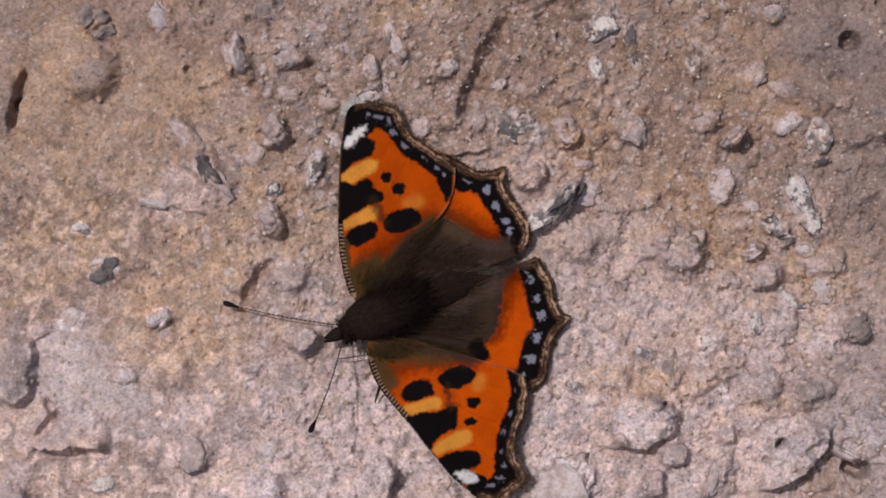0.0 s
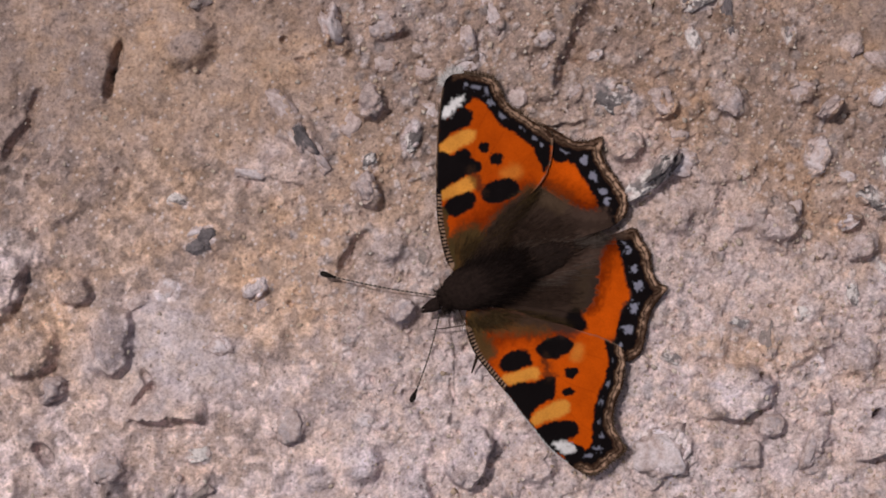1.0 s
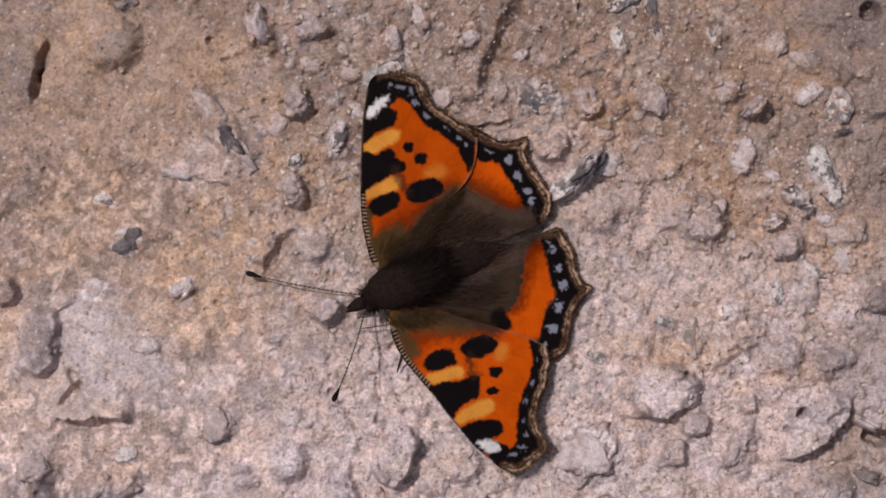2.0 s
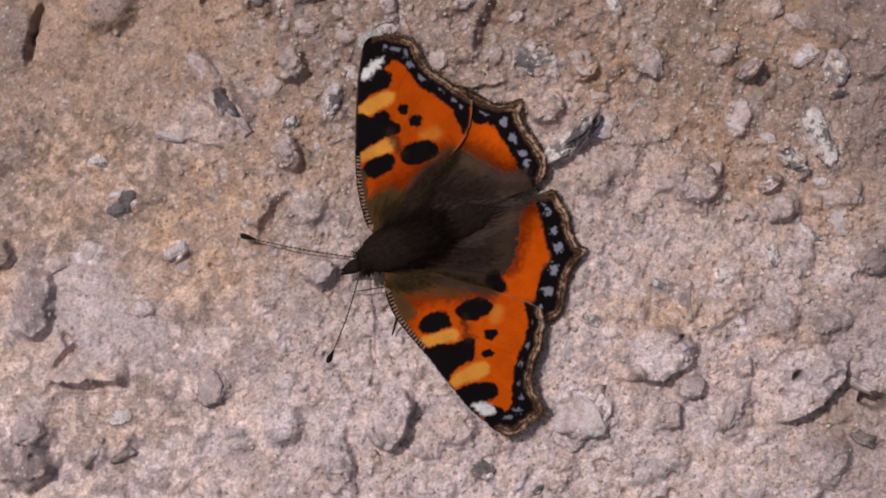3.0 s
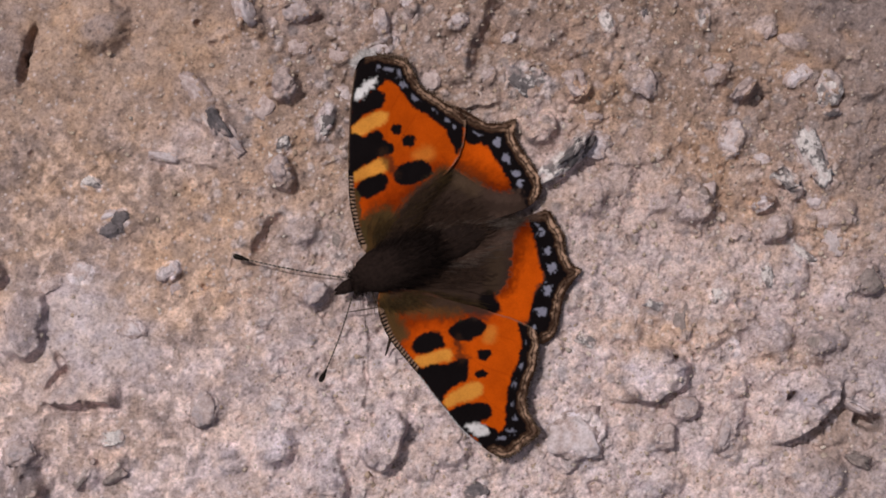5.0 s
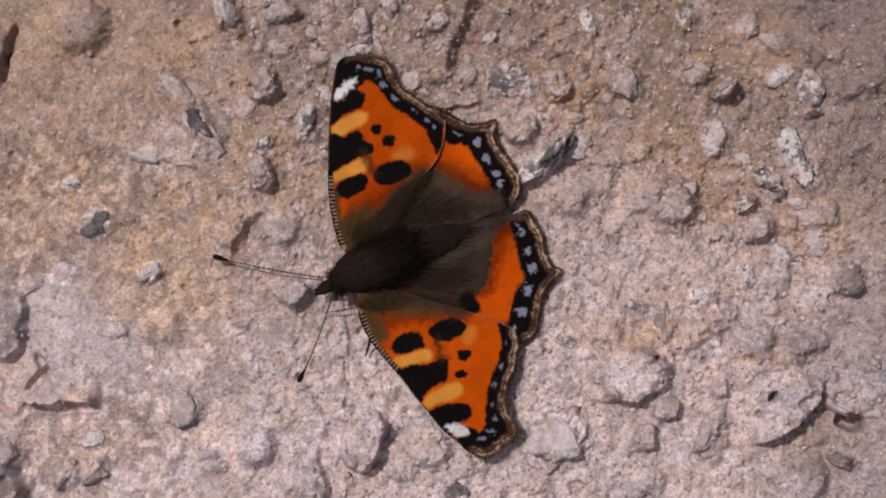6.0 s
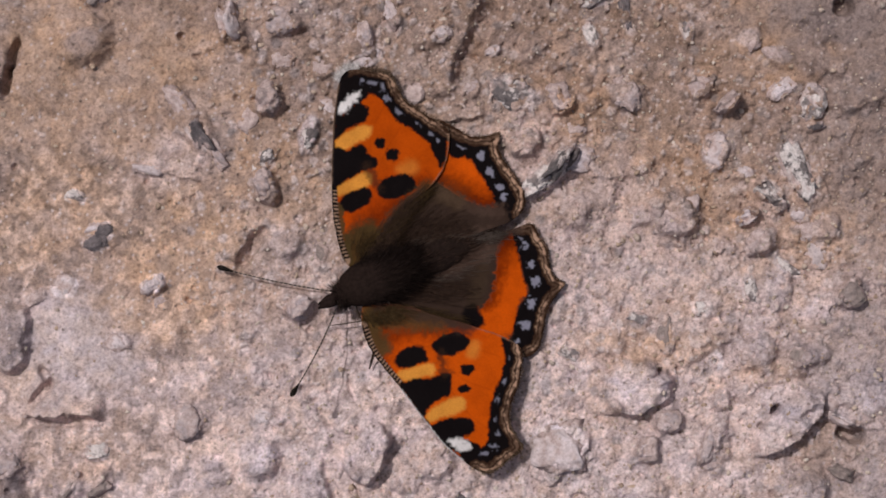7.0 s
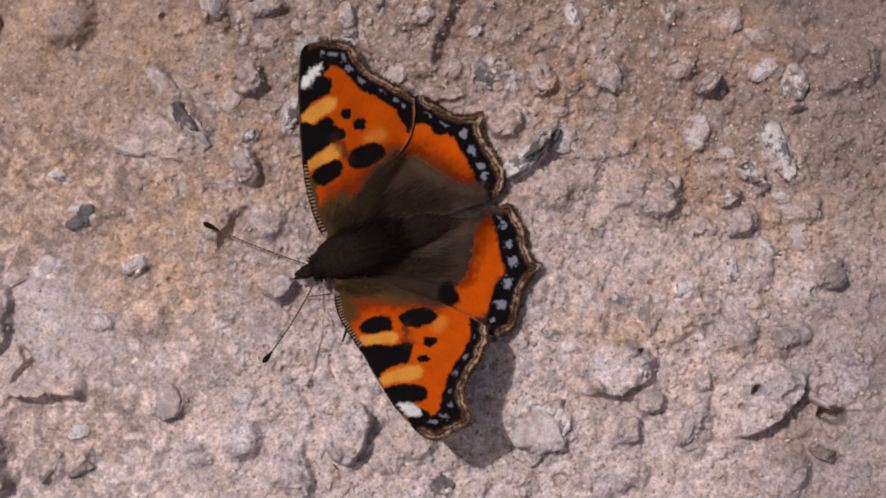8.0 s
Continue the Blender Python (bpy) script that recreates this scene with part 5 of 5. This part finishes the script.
def make_body():
    thorax = part("thorax", lump("thorax", [(own(612, 484, 3.0), 10 * U, 7 * U), (own(624, 478, 3.2), 28 * U, 19 * U), (own(645, 470, 3.4), 38 * U, 26 * U), (own(675, 458, 3.6), 41 * U, 29 * U), (own(710, 445, 3.6), 39 * U, 27 * U), (own(735, 435, 3.5), 31 * U, 22 * U), (own(748, 430, 3.3), 18 * U, 14 * U)], BODY, 24, 1), butterfly, None, "stout dark furry thorax")
    rings = []
    for k in range(15):
        s = k / 14
        w = (26 * math.sin(math.pi * min(1, 0.22 + 0.78 * s) ** 0.9) + 4) * (1 + 0.05 * (k % 2))
        rings.append((own(738 + 150 * s, 434 - 58 * s, 3.4 - 1.0 * s), w * U, w * 0.62 * U))
    abdomen = part("abdomen", lump("abdomen", rings, BODY, 20, 2), butterfly, None, "tapering dark brown segmented abdomen")
    head = part("head", lump("head", [(own(606, 490, 2.6) - own(*HEAD), 8 * U, 8 * U), (own(610, 488, 2.7) - own(*HEAD), 19 * U, 17 * U), (own(618, 484, 2.8) - own(*HEAD), 24 * U, 21 * U), (own(628, 480, 2.9) - own(*HEAD), 20 * U, 19 * U), (own(636, 476, 3.0) - own(*HEAD), 10 * U, 10 * U)], BODY, 18, 3), butterfly, Matrix.Translation(own(*HEAD)), "small dark furry head")
    for x, y in ((607, 473), (616, 503)):
        c = own(x, y, 2.9) - own(*HEAD)
        part("eye", lump("eye", [(c + Vector((-7 * U, 0, 0)), 2 * U, 3 * U), (c + Vector((-4 * U, 0, 0)), 7 * U, 9 * U), (c, 9 * U, 11 * U), (c + Vector((4 * U, 0, 0)), 7 * U, 9 * U), (c + Vector((7 * U, 0, 0)), 2 * U, 3 * U)], EYE, 14, 4), head, None, "dark rounded compound eye")
    for dy in (-3, 4):
        a, b, c = (own(x, y + dy, z) - own(*HEAD) for x, y, z in ((606, 490, 2.5), (592, 496, 2.2), (576, 504, 1.9)))
        part("palp", lump("palp", [(a, 9 * U, 9 * U), (b, 8 * U, 7 * U), (c, 1.5 * U, 1.5 * U)], BODY_FUR, 10, 5), head, None, "pointed furry palp")
    rng = random.Random(5)
    strands = []
    for _ in range(3600):
        s, a = rng.random(), rng.gauss(math.pi / 2, 0.75)
        mid = own(622 + 125 * s, 480 - 50 * s, 3.4)
        side = Vector((-AXIS.y, AXIS.x, 0))
        w = 40 * math.sin(math.pi * (0.15 + 0.7 * s))
        root = mid + (side * math.cos(a) * w + Vector((0, 0, 0.6)) * math.sin(a) * w) * U
        way = AXIS * rng.uniform(0.6, 1.2) + side * math.cos(a) * rng.uniform(0.1, 0.8) + Vector((0, 0, rng.uniform(-0.15, 0.3)))
        strands.append((root, root + way.normalized() * rng.uniform(18, 44) * U))
    tagged(part("hair", hair_mesh(strands, BODY_FUR, 0.4), thorax, None, "dense dark brown fur"), kind="stuff")
    strands = []
    for _ in range(260):
        a = rng.gauss(math.pi / 2, 0.9)
        s = rng.random()
        mid = own(604 + 30 * s, 491 - 13 * s, 2.8) - own(*HEAD)
        side = Vector((-AXIS.y, AXIS.x, 0))
        root = mid + (side * math.cos(a) + Vector((0, 0, 0.8)) * math.sin(a)) * 20 * U
        way = side * math.cos(a) * 0.8 - AXIS * rng.uniform(-0.3, 0.8) + Vector((0, 0, 0.4))
        strands.append((root, root + way.normalized() * rng.uniform(7, 15) * U))
    tagged(part("hair", hair_mesh(strands, BODY_FUR, 0.6), head, None, "short dark fur"), kind="stuff")
    strands = []
    for _ in range(700):
        s, a = rng.random(), rng.gauss(math.pi / 2, 0.8)
        mid = own(740 + 140 * s, 433 - 54 * s, 3.3 - 0.9 * s)
        side = Vector((-AXIS.y, AXIS.x, 0))
        w = 26 * (1 - 0.6 * s)
        root = mid + (side * math.cos(a) + Vector((0, 0, 0.66)) * math.sin(a)) * w * U
        way = AXIS + side * math.cos(a) * rng.uniform(0.0, 0.6) + Vector((0, 0, rng.uniform(-0.1, 0.2)))
        strands.append((root, root + way.normalized() * rng.uniform(14, 34) * U))
    tagged(part("hair", hair_mesh(strands, FUR, 0.45), abdomen, None, "fine dark brown fur"), kind="stuff")
    # legs: thigh under the body, shin down to the ground
    for points in (((668, 520, 2.6), (676, 560, 2.4), (674, 588, 1.2), (668, 614, -0.3)), ((640, 500, 2.4), (652, 530, 2.2), (615, 536, 0.9), (596, 538, -0.3)), ((672, 432, 2.6), (684, 396, 2.4), (676, 374, 1.2), (668, 352, -0.4)), ((705, 420, 2.5), (735, 392, 2.2), (748, 370, 1.0), (762, 356, -0.2))):
        thin = 3.0 if points[0][0] == 668 else 1.0
        rings = [(own(*p), w * U, w * U) for p, w in zip(points, (thin * 1.3, thin * 1.2, thin, thin * 0.5))]
        part("leg", lump("leg", rings, HORN, 8, 7), butterfly, None, "thin dark brown jointed leg")
    return head


HEAD = (630, 480, 2.9)
FEELER = 203


def make_antenna():
    """A feeler along the x axis: a ringed shaft, and a club at its end."""
    rings = []
    for k in range(45):
        s = k / 44
        w = (1.1 if k % 2 else 1.5) * (1 - 0.15 * s)
        rings.append((Vector((FEELER * 0.88 * s * U, 3 * math.sin(s * 3) * U, 5 * math.sin(s * 2.6) * U)), w * U, w * U))
    shaft = part("antenna", lump("antenna", rings, BANDED, 8, 8, 0.0), butterfly, None, "slender banded antenna")
    end = rings[-1][0]
    club = [(end + Vector((x * U, -0.1 * x * U, -0.05 * x * U)), w * U, w * U) for x, w in ((-3, 1.6), (4, 2.6), (11, 4.3), (18, 5.0), (23, 4.2), (26, 1.6))]
    part("club", lump("club", club, CLUB, 12, 9), shaft, None, "black swollen antenna tip")
    return shaft


def feeler_pose(base, tip, height=2.6, up=1):
    """From a plan point near the head towards a plan point; it rises (or with up -1 sinks) where it looks shorter than it is."""
    dx, dy = (tip[0] - base[0]), (base[1] - tip[1])
    flat = min(1.0, math.hypot(dx, dy) / FEELER)
    rise = math.degrees(math.acos(flat))
    return Matrix.Translation(own(*base, height)) @ pose(0, 0, 0, 0, -rise * up, math.degrees(math.atan2(dy, dx)))


def wing_pose(hinge, height, forward, lift, side):
    """forward: degrees towards the head; lift: degrees up, about the body's axis. side: 1 left wing, -1 right wing."""
    return Matrix.Translation(own(*hinge, height)) @ Matrix.Rotation(radians(lift * side), 4, AXIS) @ pose(0, 0, 0, 0, 0, forward * side)


ground = make_ground()
set_stones()
make_grain_layer()
fore_left, hind_left, fore_right, hind_right = make_wings()
head = make_body()
feeler_left, feeler_right = make_antenna(), make_antenna()
wing_hair(hind_left, LEFT_HIND, 1500, (38, 18), (765, 385), 34, FUR, 1)
wing_hair(hind_right, RIGHT_HIND, 650, (40, 13), (765, 472), 34, FUR, 2)
wing_hair(fore_left, LEFT_FORE, 600, (14, 14), (664, 414), 20, OLIVE_FUR, 3)
wing_hair(fore_right, RIGHT_FORE, 700, (30, 6), (705, 519), 24, OLIVE_FUR, 4)
edge_hair(fore_left, LEFT_FORE, [(682, 412), (698, 372), (726, 336), (750, 312)], 900, 46, OLIVE_FUR, 5)
edge_hair(fore_left, LEFT_FORE, [(668, 428), (680, 412), (692, 378), (722, 342)], 1000, 52, FUR, 6)
edge_hair(hind_left, LEFT_HIND, [(736, 401), (804, 387), (862, 386), (884, 382)], 330, 34, PALE_FUR, 8)
edge_hair(hind_right, RIGHT_HIND, [(753, 459), (790, 455), (831, 435), (862, 413)], 150, 34, PALE_FUR, 9)
edge_hair(fore_right, RIGHT_FORE, [(690, 508), (730, 510), (775, 519), (815, 530)], 450, 28, OLIVE_FUR, 7)

FRINGE = make_fur("brown_fringe_hair", (0.035, 0.022, 0.016), (0.20, 0.135, 0.095), 0.7, 0.03)
WHITE_FRINGE = make_fur("white_fringe_hair", (0.40, 0.37, 0.37), (0.70, 0.67, 0.68), 0.7, 0.03)
fringe(fore_left, LEFT_FORE, [(640, 86), (670, 90), (701, 97), (713, 121), (728, 145), (750, 161), (777, 177), (803, 197)], 420, 8, FRINGE, "ragged brown scale fringe", 21, (660, 300))
fringe(fore_left, LEFT_FORE, [(609, 110), (614, 98), (626, 88), (646, 85)], 260, 13, WHITE_FRINGE, "white tuft at the wing tip", 22, (650, 160))
fringe(hind_left, LEFT_HIND, [(800, 184), (842, 205), (870, 206), (893, 200), (892, 226), (903, 251), (917, 271), (932, 295), (938, 320), (930, 342)], 480, 6, FRINGE, "ragged brown scale fringe", 23, (780, 330))
fringe(hind_right, RIGHT_HIND, [(938, 362), (952, 362), (965, 385), (978, 404), (981, 430), (993, 455), (1008, 465), (993, 486), (979, 510), (972, 545), (963, 578), (940, 593)], 480, 6, FRINGE, "ragged brown scale fringe", 24, (820, 480))
fringe(fore_right, RIGHT_FORE, [(856, 787), (872, 792), (891, 786), (912, 769), (935, 750), (927, 734), (915, 714), (911, 690), (917, 664), (927, 638), (931, 610), (932, 586)], 420, 7, FRINGE, "ragged brown scale fringe", 25, (760, 640))


def motions():
    """The butterfly sits still, then from about seven seconds swings its feelers, turns and half raises its wings."""
    still = butterfly.matrix_basis.copy()

    def turned(degrees, x, y):
        return Matrix.Translation(spot(CENTRE[0] + x, CENTRE[1] + y, STAND)) @ pose(0, 0, 0, 0, 0, degrees) @ DROOP

    walk(butterfly, [(0.0, still), (7.05, still), (7.3, turned(-0.5, -1, -3)), (7.5, turned(-1.2, -3, -5)), (7.8, turned(-2.2, -7, -10)), (8.0, turned(-2.5, -8, -12))])
    rest = [(0.0, 0, -1), (7.0, 0, -1), (7.1, 0.5, -1), (7.2, 1.4, -1), (7.3, 2.8, 0), (7.4, 5.8, 0), (7.5, 6.4, 1), (7.6, 6.6, 1), (7.7, 6.9, 1), (7.8, 7.3, 2), (8.0, 8, 1)]
    walk(fore_left, [(t, wing_pose(LEFT_FORE, 3.3, f, a, 1)) for t, f, a in rest])
    walk(hind_left, [(t, wing_pose(LEFT_HIND, 3.05, 0, a - 1, 1)) for t, f, a in rest])
    rise = [(0.0, 0, 0), (6.9, 0, 0), (7.0, 0.8, 3), (7.1, 3, 13), (7.2, 3.8, 18), (7.3, 3.8, 26), (7.4, 4, 32), (7.5, 4, 36.5), (7.6, 3.6, 42), (7.7, 4.2, 37), (7.8, 3.6, 35.5), (7.9, 4.4, 35), (8.0, 8, 32)]
    walk(fore_right, [(t, wing_pose(RIGHT_FORE, 3.3, f, a - 1, -1)) for t, f, a in rise])
    walk(hind_right, [(t, wing_pose(RIGHT_HIND, 3.0, 0, 0.2 * a - 4.2, -1)) for t, f, a in rise])
    turns = [(0.0, 0), (7.15, 0), (7.3, 30), (7.5, 36), (7.6, 32), (7.8, 8), (8.0, 0)]
    walk(head, [(t, Matrix.Translation(own(*HEAD)) @ pose(0, 0, 0, 0, 0, a)) for t, a in turns])
    walk(feeler_left, [(t, feeler_pose(b, e, 0.7, -0.4 if t < 7.25 or t > 7.75 else 0.3)) for t, b, e in (
        (0.0, (600, 478), (402, 441)), (6.15, (600, 478), (402, 442)), (6.35, (600, 478), (401, 466)), (6.6, (600, 478), (401, 464)), (6.85, (600, 478), (403, 440)), (7.0, (600, 478), (403, 437)),
        (7.1, (600, 479), (400, 457)), (7.2, (602, 484), (406, 471)), (7.3, (607, 514), (521, 639)), (7.4, (607, 527), (481, 623)), (7.5, (606, 515), (429, 550)), (7.6, (605, 501), (434, 589)), (7.7, (607, 497), (413, 530)), (7.8, (608, 493), (398, 496)), (7.9, (609, 488), (406, 481)), (8.0, (607, 484), (414, 419)))])
    walk(feeler_right, [(t, feeler_pose(b, e)) for t, b, e in (
        (0.0, (606, 512), (547, 660)), (6.9, (606, 512), (547, 660)), (7.0, (606, 512), (526, 658)), (7.1, (606, 513), (531, 656)), (7.2, (611, 516), (550, 654)), (7.3, (636, 523), (649, 717)), (7.4, (644, 523), (668, 712)), (7.5, (641, 524), (660, 706)), (7.6, (638, 525), (670, 713)), (7.7, (624, 523), (582, 644)), (7.8, (611, 521), (563, 632)), (7.9, (610, 520), (577, 651)), (8.0, (609, 519), (527, 656)))])


motions()
